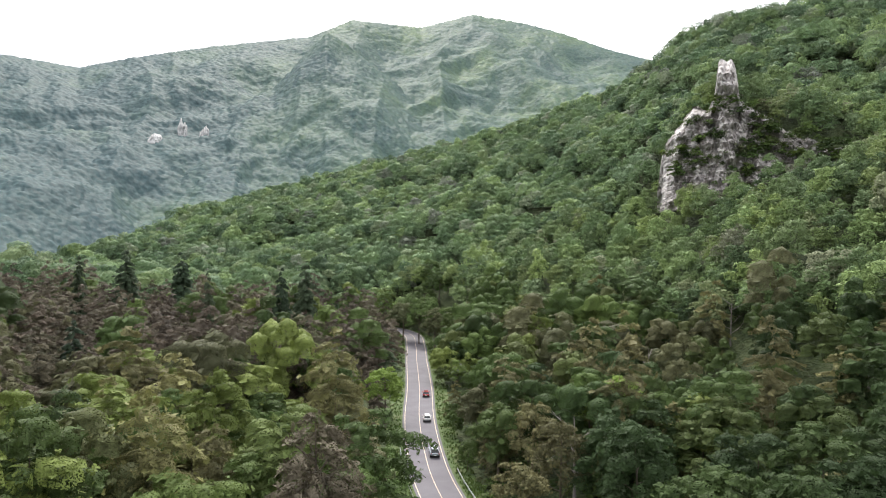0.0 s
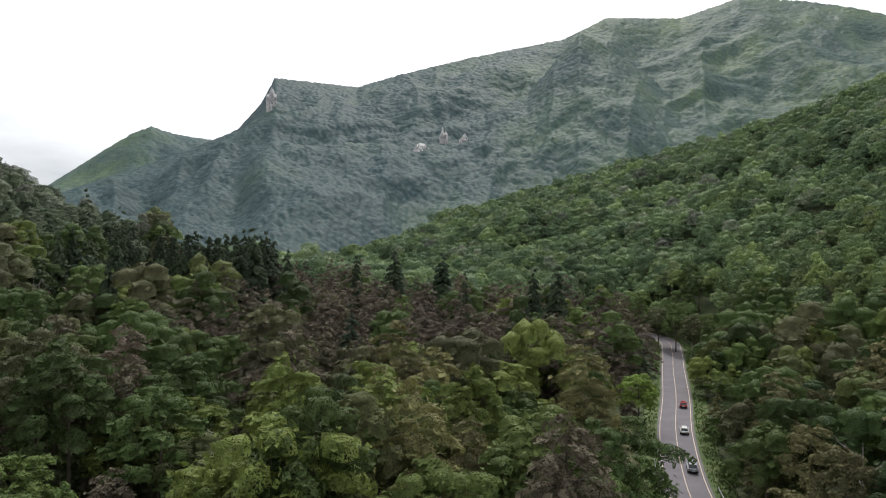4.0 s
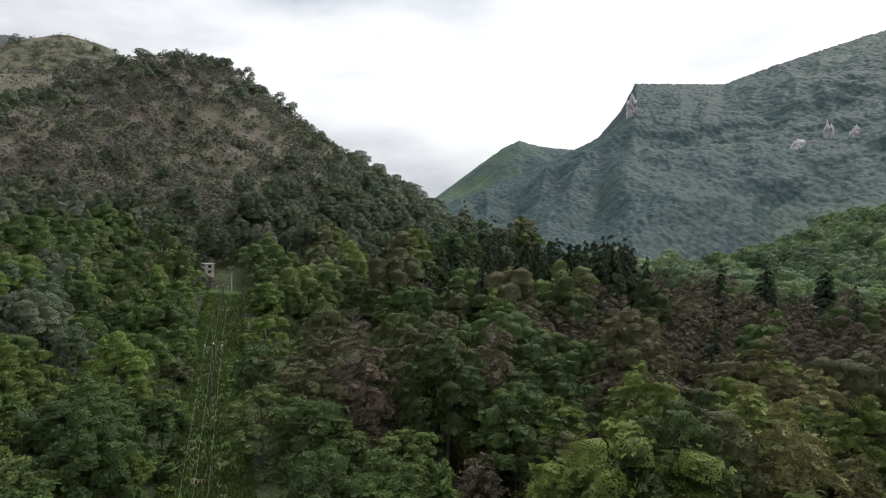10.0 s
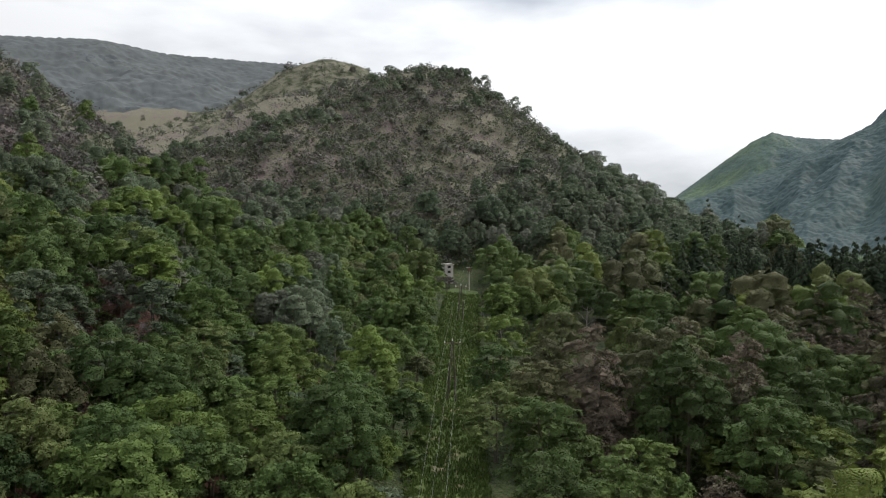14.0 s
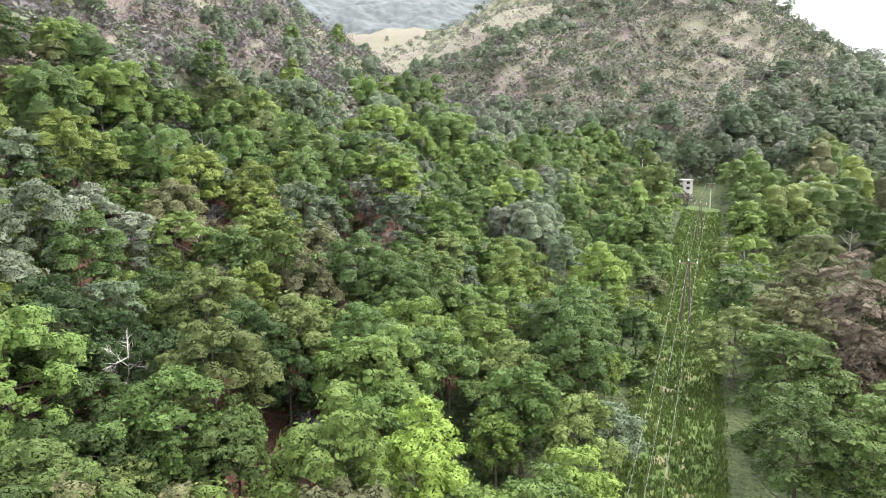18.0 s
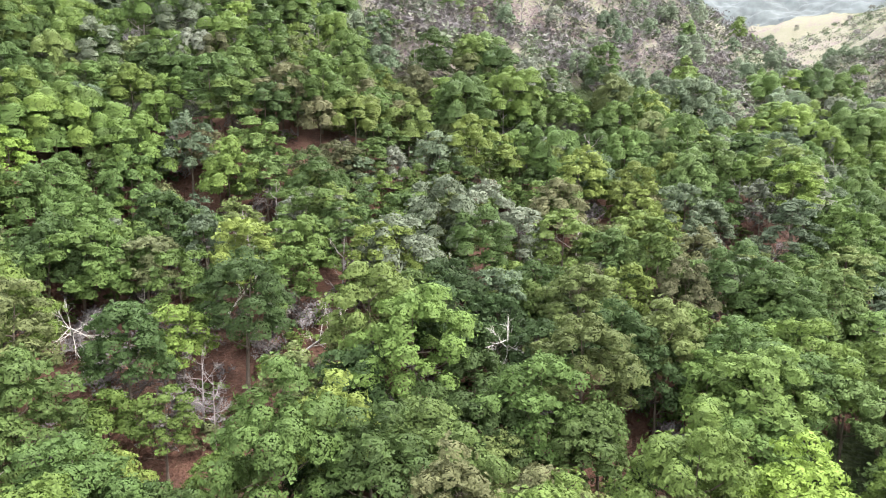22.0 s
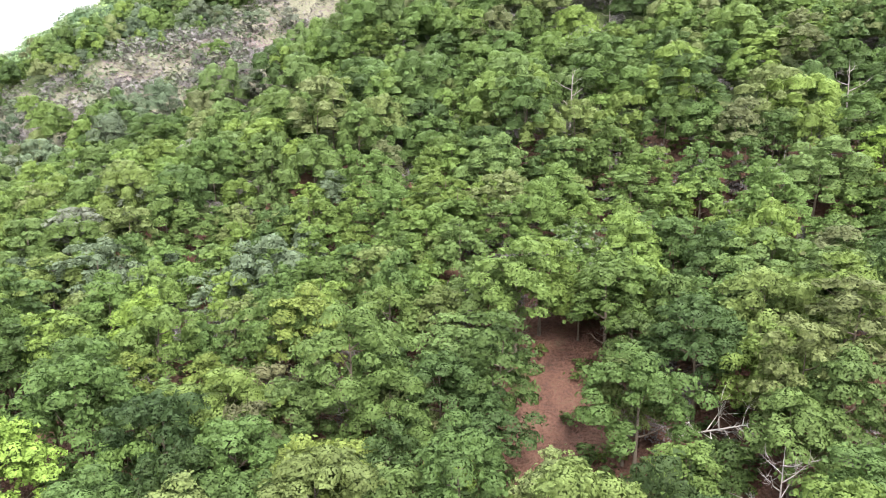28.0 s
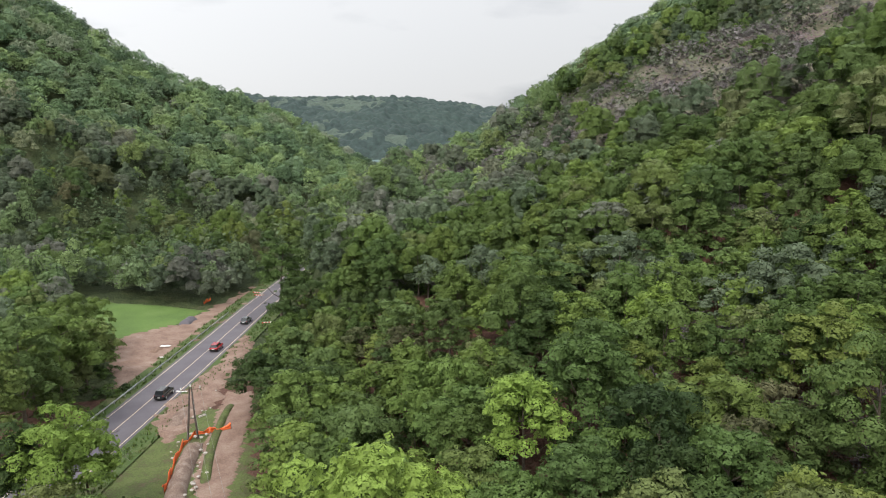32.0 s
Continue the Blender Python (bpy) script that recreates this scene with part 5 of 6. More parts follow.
# the trees next to the camera, one thing each
LABELS = {0: ("broadleaf_tree", "fresh green broadleaf tree with a clumpy crown", "tree"), 1: ("withered_pine", "brown withered pine with tiered boughs", "tree"), 2: ("spruce", "dark green spruce with drooping boughs", "tree"),
          3: ("shrub", "grey-green shrub on the dry hillside", "shrub"), 6: ("dead_tree", "bleached bare dead tree with forked limbs", "dead tree"), 7: ("blossoming_tree", "pale blossoming tree in the wood", "tree")}
protos = {}


def near_tree(k, q, leaf_set=None):
    """One tree of a species with its trunk and crown as parts."""
    name, label, cat = LABELS[k]
    hm = None
    t = thing(name, pose(0, 0, -500), label, cat, "trees of the wood" if k == 0 else "")
    if k in (0, 7):
        r, h = 3.3 + 0.3 * (q % 4), 9.8 + (q * 7 % 5) * 0.7
        v, f, hm = full_crown(100 + q, r, 1.8, h, 36, 900, 0.42, 0.95 + 0.05 * (q % 3), 6, 2, 0, 0.6 + 0.08 * (q % 3), 0.84)
        tv, tf = limbs(200 + q, h * 0.82, r * 0.9, 0.17, 8, 0.28)
    elif k == 1:
        v, f, hm = full_crown(300 + q, 4.3, 1.0, 10.8, 48, 900, 0.42, 1.0, 5, 2, 0.45, 0.5, 0.85)
        tv, tf = limbs(310 + q, 10.0, 2.4, 0.16, 8, 0.3)
    elif k == 2:
        v, f, hm = full_crown(320 + q, 3.5, 0.6, 15, 90, 900, 0.42, 1.0, 5, 2, 0.6, 0.5, 1.05)
        tv, tf = limbs(330 + q, 14.2, 1.0, 0.16, 5, 0.2)
    elif k == 3:
        v, f, hm = full_crown(340 + q, 2.0, 0.1, 3.6, 14, 240, 0.4, 1.0, 6, 2)
        tv, tf = limbs(350 + q, 2.4, 1.4, 0.07, 5, 0.1)
    else:
        tv, tf = limbs(360 + q, 8.0, 3.4, 0.10, 11, 0.22, 12)
        v = None
    part("trunk", sheet("trunk", tv, tf, M["deadwood"] if k == 6 else M["bark"]), None, t)
    if v is not None:
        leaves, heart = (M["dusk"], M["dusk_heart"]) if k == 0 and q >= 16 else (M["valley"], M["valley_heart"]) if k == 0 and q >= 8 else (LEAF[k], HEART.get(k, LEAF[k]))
        leaves, heart = leaf_set or (leaves, heart)
        part("crown", sheet("crown", v, f, [leaves, heart], hm, False if hm is None else hm > 0), None, t)
    return t


LEAF_SETS = {"grey": (M["grey"], M["grey_heart"]), "shrub": (M["shrub"], M["shrub_heart"]), "bronze": (M["bronze"], M["bronze_heart"]), "bright": (M["bright"], M["bright_heart"]), "valley": (M["valley"], M["valley_heart"]), "dusk": (M["dusk"], M["dusk_heart"]), "green": (M["green"], M["green_heart"]), "brown": (M["brown"], M["brown_heart"]), "feather": (M["feather"], M["feather"])}
HERO_LABEL = {"grey": "thin grey-green tree standing at the ride", "bronze": "bronze-green tree just coming into leaf", "bright": "bright yellow-green broadleaf tree in young leaf", "dusk": "large dark green broadleaf tree with shade in its leaf colour", "feather": "pale green feathery conifer with layered boughs", "valley": "large green broadleaf tree over the valley wood"}
for n, (ha, hd, k, leaf, sc) in enumerate(HEROES):
    t = near_tree(k, (8 if k == 0 else 3) + n, LEAF_SETS.get(leaf))
    if leaf in HERO_LABEL:
        t["label"] = HERO_LABEL[leaf]
    hx, hy = bearing(ha, hd)
    t.matrix_world = pose(hx, hy, land_at(hx, hy), 0, 0, n * 77) @ Matrix.Scale(sc, 4)
proto = None
for n, (ha, hd, he) in enumerate(SPRUCES):
    hx, hy = bearing(ha, hd)
    hz = land_at(hx, hy)
    tall = (EYE_Z + hd * math.tan(radians(he)) - hz) / 14.6
    m = pose(hx, hy, hz, 0, 0, n * 67) @ Matrix.Diagonal((tall * (0.58 + 0.09 * (n % 4)), tall * (0.58 + 0.09 * (n % 4)), tall, 1))
    if n % 3 == 0:
        proto = near_tree(2, 30 + n)
        proto.matrix_world = m
    else:
        copy_thing(proto, m).matrix_basis = m
for n, (fa, fdist) in enumerate(FALLEN):
    t = thing("fallen_tree", pose(0, 0, 0), "bleached dead tree leaning over in a gap of the wood", "dead tree")
    tv, tf = limbs(400 + n, 7.5, 4.2, 0.11, 13, 0.15, 12)
    part("trunk", sheet("trunk", tv, tf, M["bleached"]), None, t)
    fx0, fy0 = bearing(fa, fdist)
    t.matrix_world = pose(fx0, fy0, land_at(fx0, fy0) + 1.6, 0, 0, fa + 60 * (n % 3)) @ pose(0, 0, 0, 62 - 9 * (n % 4), 0, 0)

near_sel = everything[d < NEAR]
for i in near_sel:
    k = sp[i] if sp[i] in LABELS else 0
    q = int(rng.integers(0, 8 if k == 0 else 3))
    # near trees at these bearings get more of the shade-darkened leaves
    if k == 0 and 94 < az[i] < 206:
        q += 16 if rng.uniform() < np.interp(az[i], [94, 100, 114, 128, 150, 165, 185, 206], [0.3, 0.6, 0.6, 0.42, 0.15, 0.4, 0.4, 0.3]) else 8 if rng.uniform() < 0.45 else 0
    elif k == 0 and az[i] < 62:
        q += 16 if rng.uniform() < (0.65 if az[i] < -6 else 0.4) else 8
    m = pose(x[i], y[i], z[i], 0, 0, rng.uniform(0, 360)) @ Matrix.Diagonal((size[i], size[i], size[i] * rng.uniform(0.88, 1.12), 1))
    if (k, q) not in protos:
        protos[k, q] = near_tree(k, q)
        protos[k, q].matrix_world = m
    else:
        c = copy_thing(protos[k, q], m)
        c.matrix_basis = m
print("trees", len(d), "near", len(near_sel), [int((sp == k).sum()) for k in range(8)])


# ---- cliffs and outcrops ----
def find_d(azimuth, el, start=150.0):
    """The distance at which the open hillside first reaches that elevation on a bearing."""
    col = int(np.argmin(np.abs(AZ_LINES - azimuth)))
    up = np.nonzero((gel[:, col] >= el) & (RINGS > start))[0]
    return float(RINGS[up[0]]) if len(up) else 1000.0


def rock_face(seed, az0, az1, low, high, dist, lean, label, cols=60, rows=34, rough=1.0, top=None):
    """A weathered wall of rock between two bearings, buried in the slope at its sides and top."""
    rng_ = np.random.default_rng(seed)
    u, v = np.meshgrid(np.linspace(0, 1, cols), np.linspace(0, 1, rows))
    a = az0 + (az1 - az0) * u
    lo = np.interp(a, *low) if isinstance(low, tuple) else np.full(a.shape, low)
    hi = np.interp(a, *high) if isinstance(high, tuple) else np.full(a.shape, high)
    hi = hi + 0.10 * (hi - lo) * fbm(u * 30, u * 0 + seed, 9.0, 3, seed)
    el = lo + (hi - lo) * v
    span = dist * math.radians(abs(az1 - az0))
    px, ph = u * span, v * dist * np.tan(np.radians(hi - lo))
    ribs = np.abs(fbm(px, ph * 0.25, span * 0.16 + 6, 4, seed)) * 1.0 + np.abs(fbm(px * 0.4, ph, 14.0, 4, seed + 3.0)) * 0.7 + rng_.normal(0, 0.09, u.shape)
    edge = np.maximum(smooth(np.abs(u - 0.5), 0.40, 0.5), smooth(v, 0.86, 1.0) * 0.6)
    dd = dist + lean * v - ribs * 5.0 * rough + edge * span * 0.18 + 6 * smooth(v, 0.9, 1.0)
    x_, y_ = -np.sin(np.radians(a)) * dd, np.cos(np.radians(a)) * dd
    z_ = EYE_Z + dist * np.tan(np.radians(el))
    me = sheet("rock_face", np.stack([x_, y_, z_], -1).reshape(-1, 3), grid_faces(rows, cols), M["rock"] if dist < 500 else M["farrock"], None, False)
    return tagged(new("rock_face", me), label, "cliff")


rock_face(1, -30.9, -17.0, ([-30.9, -28, -24.5, -21, -18, -17.0], [4.2, 3.0, 2.6, 2.4, 2.2, 2.2]), CLIFF_EDGE, 302, 11, "pale grey limestone cliff between the trees", 150, 70, 1.15)
for k, (a0, a1, e0, e1) in enumerate(((23.5, 24.5, 5.9, 7.4), (21.9, 23.0, 6.4, 7.9), (22.5, 22.9, 7.2, 8.6), (20.2, 20.8, 6.6, 9.0), (18.6, 19.2, 6.7, 8.7), (34.0, 34.7, 9.4, 11.8), (34.4, 34.9, 7.4, 8.6), (33.4, 34.0, 6.2, 7.4),
                                     (32.8, 33.4, 6.0, 6.6), (11.0, 13.0, 6.1, 6.9), (5.2, 5.7, 3.4, 4.6), (24.5, 25.4, 7.6, 8.3), (22.9, 23.3, 9.9, 11.0))):
    a0, a1, e0, e1 = a0 - 0.05, a1 + 0.05, e0 - 0.9, e1
    rock_face(20 + k, a0, a1, e0, ([a0, a0 + (a1 - a0) * (0.3 + 0.13 * (k % 4)), a1], [e0 + 0.86 * (e1 - e0), e1, e0 + 0.8 * (e1 - e0)]), find_d((a0 + a1) / 2, e0 + 1.2, 500 if e0 > 5 else 300) * 0.985, 30, "small pale rock outcrop on the wooded mountain", 14, 16, 1.0)


# scrub on the cliff's ledges
ledge = [full_crown(500 + q, 2.2, -0.4, 3.0, 9, 60, 0.7, 1.0, 5, 2) for q in range(3)]
lr = np.random.default_rng(5)
for k in range(135):
    la = lr.uniform(-29.9, -17.4) if k < 90 else lr.uniform(-30.2, -22.8)
    le = 3.6 + (np.interp(la, *CLIFF_TOP) - 3.6) * lr.uniform(0.05, 1.0) ** 0.8
    ld = 303 + 7 * (le - 3.6) / 6 - 2.6
    lx, ly = bearing(la, ld)
    v, f, hm = ledge[k % 3][:3]
    if k < 3:
        ledge[k] = (*ledge[k], sheet("ledge_bush", v, f, [M["green_mid"], M["green_heart"]], hm, hm > 0))
    t = tagged(new("ledge_bush", ledge[k % 3][3] if len(ledge[k % 3]) > 3 else None), "small green bush on a ledge of the cliff", "bush", "bushes on the cliff")
    t.matrix_world = pose(lx, ly, EYE_Z + 302 * math.tan(radians(le)) - 0.6, 0, 0, lr.uniform(0, 360)) @ Matrix.Scale(lr.uniform(0.5, 1.6), 4)


# ---- patches laid on the ground ----
def patch_mesh(name, poly, mat, lift, cell=1.0, ragged=0.8, extra=None):
    """A thin layer over the ground inside a ragged outline, its rim sunk into the ground."""
    pts = np.array(poly, float)
    (x0, y0), (x1, y1) = pts.min(0) - 1, pts.max(0) + 1
    gx_, gy_ = np.meshgrid(np.arange(x0, x1, cell), np.arange(y0, y1, cell))
    wob = fbm(gx_, gy_, 7.0, 3, 1.0) * ragged
    ins = inside(poly, gx_ + wob, gy_ + wob * 0.7)
    z_ = land(gx_, gy_) + np.where(ins, lift, -0.5)
    if extra is not None:
        z_ = z_ + np.where(ins, extra(gx_, gy_), 0)
    f = grid_faces(*gx_.shape)
    f = f[ins.ravel()[f].any(1)]
    used, inv = np.unique(f, return_inverse=True)
    v = np.stack([gx_, gy_, z_], -1).reshape(-1, 3)[used]
    return sheet(name, v, inv.reshape(f.shape), mat)


rd = np.linspace(44, 222, 180)
ra = np.linspace(-1, 1, 13)
rdd, raa = np.meshgrid(rd, ra, indexing="ij")
half = 5.1 + 0.7 * fbm(rdd, raa * 5, 24.0, 3, 2.0)
bear = np.radians(ride_az(rdd)) + raa * half / rdd
rx_, ry_ = -np.sin(bear) * rdd, np.cos(bear) * rdd
rz_ = land(rx_, ry_) + 0.22 - 0.7 * (np.abs(raa) > 0.95)
tagged(new("grass_ride", sheet("grass_ride", np.stack([rx_, ry_, rz_], -1).reshape(-1, 3), grid_faces(len(rd), len(ra))[:, ::-1], M["ridegrass"])), "mown grass ride under the power line", "grass", kind="structure")
for k, off in enumerate((-1.2, 0.6)):
    seg = np.arange(50, 190, 0.8)
    for a, b in ((50, 61), (64, 76), (83, 96), (108, 121)):
        q = seg[(seg >= a + 4 * k) & (seg < b)]
        wd = 0.10 + 0.16 * np.abs(fbm(q, q * 0 + k, 9.0, 3, 1.0))
        lines = []
        for s in (-1, 1):
            be = np.radians(ride_az(q)) + (off + 0.35 * fbm(q, q * 0 + k * 9, 22.0, 3, 4.0) + s * wd) / q
            lx, ly = -np.sin(be) * q, np.cos(be) * q
            lines.append(np.column_stack([lx, ly, land(lx, ly) + 0.26]))
        tagged(new("worn_track", sheet("worn_track", np.concatenate(lines), grid_faces(2, len(q)), M["track"])), "narrow worn earth track in the grass", "track", kind="structure")

for k in range(16):  # bare dry patches on the ride
    pd, po = 48 + 4.6 * k, (-1.6, 1.1, -0.4, 2.2)[k % 4]
    pa = math.degrees(math.radians(float(ride_az(pd))) + po / pd)
    cx0, cy0 = bearing(pa, pd)
    pr = 0.7 + 0.5 * (k * 7 % 4) / 3
    ring_ = [(cx0 + pr * (1 + 0.3 * math.sin(3 * q + k)) * math.cos(q), cy0 + 0.8 * pr * (1 + 0.3 * math.cos(2 * q + k)) * math.sin(q)) for q in np.linspace(0, 2 * math.pi, 14, endpoint=False)]
    tagged(new("worn_patch", patch_mesh("worn_patch", ring_, M["track"], 0.27, 0.3, 0.5)), "bare dry earth patch in the grass", "earth", kind="structure")

# tufts of grass on the ride and the verges
def tufts(name, px, py, tall, label, seed):
    g = np.random.default_rng(seed)
    pz = land(px, py)
    vs, ts = [], []
    for i in range(5):
        a = g.uniform(0, 2 * math.pi, len(px))
        lean_, wide_, h_ = g.uniform(0.1, 0.5, len(px)), g.uniform(0.05, 0.16, len(px)), tall * g.uniform(0.5, 1.2, len(px))
        ca, sa = np.cos(a), np.sin(a)
        base_ = np.stack([px + g.normal(0, 0.16, len(px)), py + g.normal(0, 0.16, len(px)), pz + 0.12], -1)
        side_ = np.stack([-sa * wide_, ca * wide_, 0 * a], -1)
        tip = base_ + np.stack([ca * lean_ * h_, sa * lean_ * h_, h_], -1)
        vs.append(np.stack([base_ - side_, base_ + side_, tip + side_ * 0.3, tip - side_ * 0.3], 1))
        ts.append(np.repeat(g.uniform(size=len(px)), 4))
    v_, f_ = quads(np.concatenate(vs))
    return tagged(new(name, sheet(name, v_, f_, M["tuft"], None, False, np.concatenate(ts))), label, "grass", kind="stuff")


tg = np.random.default_rng(31)
td, tw = 48 + 165 * tg.uniform(size=9000) ** 1.4, tg.uniform(-5.2, 5.2, 9000)
tb = np.radians(ride_az(td)) + tw / td
tufts("grass_tufts", -np.sin(tb) * td, np.cos(tb) * td, 0.55, "long uneven grass on the ride", 32)
ti, to = tg.integers(0, len(FINE), 5200), tg.uniform(4.2, 7.4, 5200) * np.where(tg.uniform(size=5200) < 0.5, 1, -1)
tt = np.gradient(FINE, axis=0)
tt /= np.linalg.norm(tt, axis=1)[:, None]
tx, ty = FINE[ti, 0] - tt[ti, 1] * to + tg.normal(0, 0.3, 5200), FINE[ti, 1] + tt[ti, 0] * to + tg.normal(0, 0.3, 5200)
ok = (np.abs(off_road(tx, ty)) > 4.3)
tufts("grass_tufts", tx[ok], ty[ok], 0.6, "long uneven grass on the road verges", 33)

tagged(new("meadow", patch_mesh("meadow", FIELD, M["grass"], 0.12, 1.0, 0.6)), "short bright green meadow beside the road", "meadow", kind="structure")
tagged(new("bare_bank", patch_mesh("bare_bank", BANK, M["soil"], 0.16, 1.0, 1.6, lambda a, b: 0.35 * np.abs(fbm(a, b, 11.0, 3, 6.0)))), "bare reddish earth bank between road and meadow", "earth", kind="structure")
SITE_SOIL = [(102, -45.5), (107, -50.6), (122, -69), (135, -83), (126, -79), (111, -63.5), (104, -59), (99.4, -51.6), (95.8, -47.6), (93.5, -43)]
tagged(new("bare_site", patch_mesh("bare_site", SITE_SOIL, M["soil"], 0.42, 0.8, 1.2, lambda a, b: 0.3 * np.abs(fbm(a, b, 6.0, 3, 2.0)))), "bare reddish earth of a roadside works site", "earth", kind="structure")
tagged(new("bare_strip", patch_mesh("bare_strip", [(69, -39.4), (75.5, -37.6), (82.6, -42.2), (89.4, -47.4), (98.6, -54.8), (106, -61), (101, -63), (94.5, -58.8), (85, -51.6), (77.6, -46)], M["soil"], 0.2, 0.6, 0.5)), "bare earth track along a trench", "earth", kind="structure")
SITE_GRASS = [(106, -43), (120, -60), (100, -56), (94, -58), (63, -40), (64, -26), (88, -31)]
tagged(new("rough_grass", patch_mesh("rough_grass", SITE_GRASS, M["roughgrass"], 0.1, 1.0, 1.0)), "rough grass slope beside the road", "grass", kind="structure")


def ridge_mesh(name, knots, width, height, mat, seed):
    """A long heap along a line."""
    line = spline(knots, 14)
    u = np.linspace(-1, 1, 11)
    rows_ = []
    for k, o in enumerate(u):
        q = along(line, o * width)
        bump = fbm(q[:, 0], q[:, 1], 2.6, 4, seed)
        ends = smooth(np.arange(len(q)), 0, 5) * (1 - smooth(np.arange(len(q)), len(q) - 6, len(q) - 1))
        rows_.append(np.column_stack([q, land(q[:, 0], q[:, 1]) + 0.1 + ends * height * (1 - o * o) * (1 + 0.35 * bump) - 0.5 * (abs(o) == 1)]))
    return sheet(name, np.concatenate(rows_), grid_faces(len(u), len(line))[:, ::-1], mat)


tagged(new("spoil_heap", ridge_mesh("spoil_heap", [(73, -34.5), (78.1, -37.4), (83.9, -41.6), (89.8, -46.2)], 1.5, 1.1, M["gravel"], 1.0)), "long heap of gravelly spoil beside a trench", "spoil heap")
tagged(new("spoil_heap", ridge_mesh("spoil_heap", [(76, -40), (85.7, -46.4), (95, -53.8), (99, -57.5)], 0.8, 0.6, M["roughgrass"], 3.0)), "overgrown green ridge of spoil beside the trench", "spoil heap")
tagged(new("spoil_heap", ridge_mesh("spoil_heap", [(97.5, -46.8), (101, -49.5), (104, -53)], 1.5, 0.7, M["gravel"], 5.0)), "low heap of dark rubble by the road", "spoil heap")
rng2 = np.random.default_rng(21)


def stone(seed, r):
    g = np.random.default_rng(seed)
    bm = bmesh.new()
    bmesh.ops.create_icosphere(bm, subdivisions=1, radius=r)
    for v in bm.verts:
        v.co *= g.uniform(0.7, 1.2)
        v.co.z *= 0.6
    me = bpy.data.meshes.new("stone")
    bm.to_mesh(me)
    bm.free()
    me.materials.append(M["stone"])
    return me


stones = [stone(k, 0.3) for k in range(4)]
for k in range(46):
    t = rng2.uniform()
    sx0, sy0 = (74 + 18 * t + rng2.normal(0, 1.4), -37.5 - 9.5 * t + rng2.normal(0, 1.4)) if k < 26 else (rng2.uniform(96, 108), 0)
    if k >= 26:
        sy0 = -49 - (sx0 - 96) * 0.75 + rng2.normal(0, 1.5)
    s = tagged(new("stone", stones[k % 4]), "pale broken stone on bare earth", "stone", "loose stones")
    hgt = 0.55 if k < 26 else 0.2
    s.matrix_world = pose(sx0, sy0, land_at(sx0, sy0) + hgt, 0, 0, rng2.uniform(0, 360)) @ Matrix.Diagonal((1, 1, 1, 1)) @ Matrix.Scale(rng2.uniform(0.4, 1.3), 4)


# ---- orange safety netting on stakes ----
def netting(knots, height, seed):
    line = spline(knots, 16)
    t = thing("safety_netting", pose(*knots[0], land_at(*knots[0])), "sagging bright orange plastic netting on stakes", "safety netting")
    base = t.matrix_world.inverted()
    rows_ = []
    for k, h in enumerate(np.linspace(0, 1, 6)):
        sway = fbm(np.arange(len(line)) * 0.4, np.full(len(line), h * 2.0), 4.0, 3, seed) * 0.5
        q = along(line, 0) + np.column_stack([sway, -sway]) * h
        sag = 0.75 + 0.3 * np.cos(np.arange(len(line)) / 16 * 2 * math.pi)
        rows_.append(np.column_stack([q, land(q[:, 0], q[:, 1]) + 0.25 + h * height * sag]))
    v = np.concatenate(rows_)
    v = v - np.array(t.location)
    ob = part("net", sheet("net", v, grid_faces(6, len(line)), M["netting"]), None, t)
    so = ob.modifiers.new("thickness", "SOLIDIFY")
    so.thickness = 0.03
    for x0, y0 in knots:
        sv, sf = tube([(x0, y0, land_at(x0, y0) - 0.2), (x0, y0, land_at(x0, y0) + height + 0.35)], [0.04, 0.04], 5)
        part("stake", sheet("stake", sv - np.array(t.location), sf, M["rust"]), None, t)
    return t


netting([(78.5, -36), (82, -38.6), (86, -41.3), (90.2, -44.6)], 1.25, 0.3)
netting([(90.2, -44.6), (92.3, -47.6), (91, -49.3), (89.5, -51.8)], 0.9, 1.7)

netting([(150.6, -52.4), (153.5, -53.6), (157.4, -55.8)], 1.3, 2.2)
netting([(164, -88.6), (165.8, -90.4), (166.8, -92.2)], 1.1, 3.1)
tagged(new("spoil_heap", ridge_mesh("spoil_heap", [(150.8, -76.3), (152.6, -78.3), (154.2, -80.4)], 1.5, 0.9, M["asphalt"], 8.0)), "low dark grey heap of road planings", "spoil heap")
tagged(new("earth_pit", patch_mesh("earth_pit", [(134.8, -61.6), (136.4, -61.2), (138.8, -63.9), (137, -64.6)], M["rust"], 0.4, 0.4, 0.2)), "rusty brown steel plate over a pit", "steel plate")
for k, (pa, pd_, ph_) in enumerate(((72.6, 247.0, 2.2), (72.0, 245.5, 1.8), (71.2, 244.5, 2.4), (70.8, 241.5, 1.9), (70.3, 237.0, 2.1))):
    px0, py0 = bearing(pa, pd_)
    v, f = tube([(0, 0, -0.3), (0.03, 0, ph_ * 0.5), (0.05 * (-1) ** k, 0.02, ph_ + 3.0)], [0.17, 0.16, 0.13], 7)
    v, f = join([(v, f), (np.array([v[-7:].mean(0) + (0, 0, 0.02), *v[-7:]]), np.array([(0, q + 1, (q + 1) % 7 + 1, 0) for q in range(7)]))])
    post_ = tagged(new("concrete_post", sheet("concrete_post", v, f, M["concrete"], None, False)), "weathered pale concrete post among the trees", "post", "old posts by the tower")
    post_.matrix_world = pose(px0, py0, land_at(px0, py0))


# ---- the power line ----
def pole_top(x0, y0, h):
    return Vector((x0, y0, land_at(x0, y0) + h))


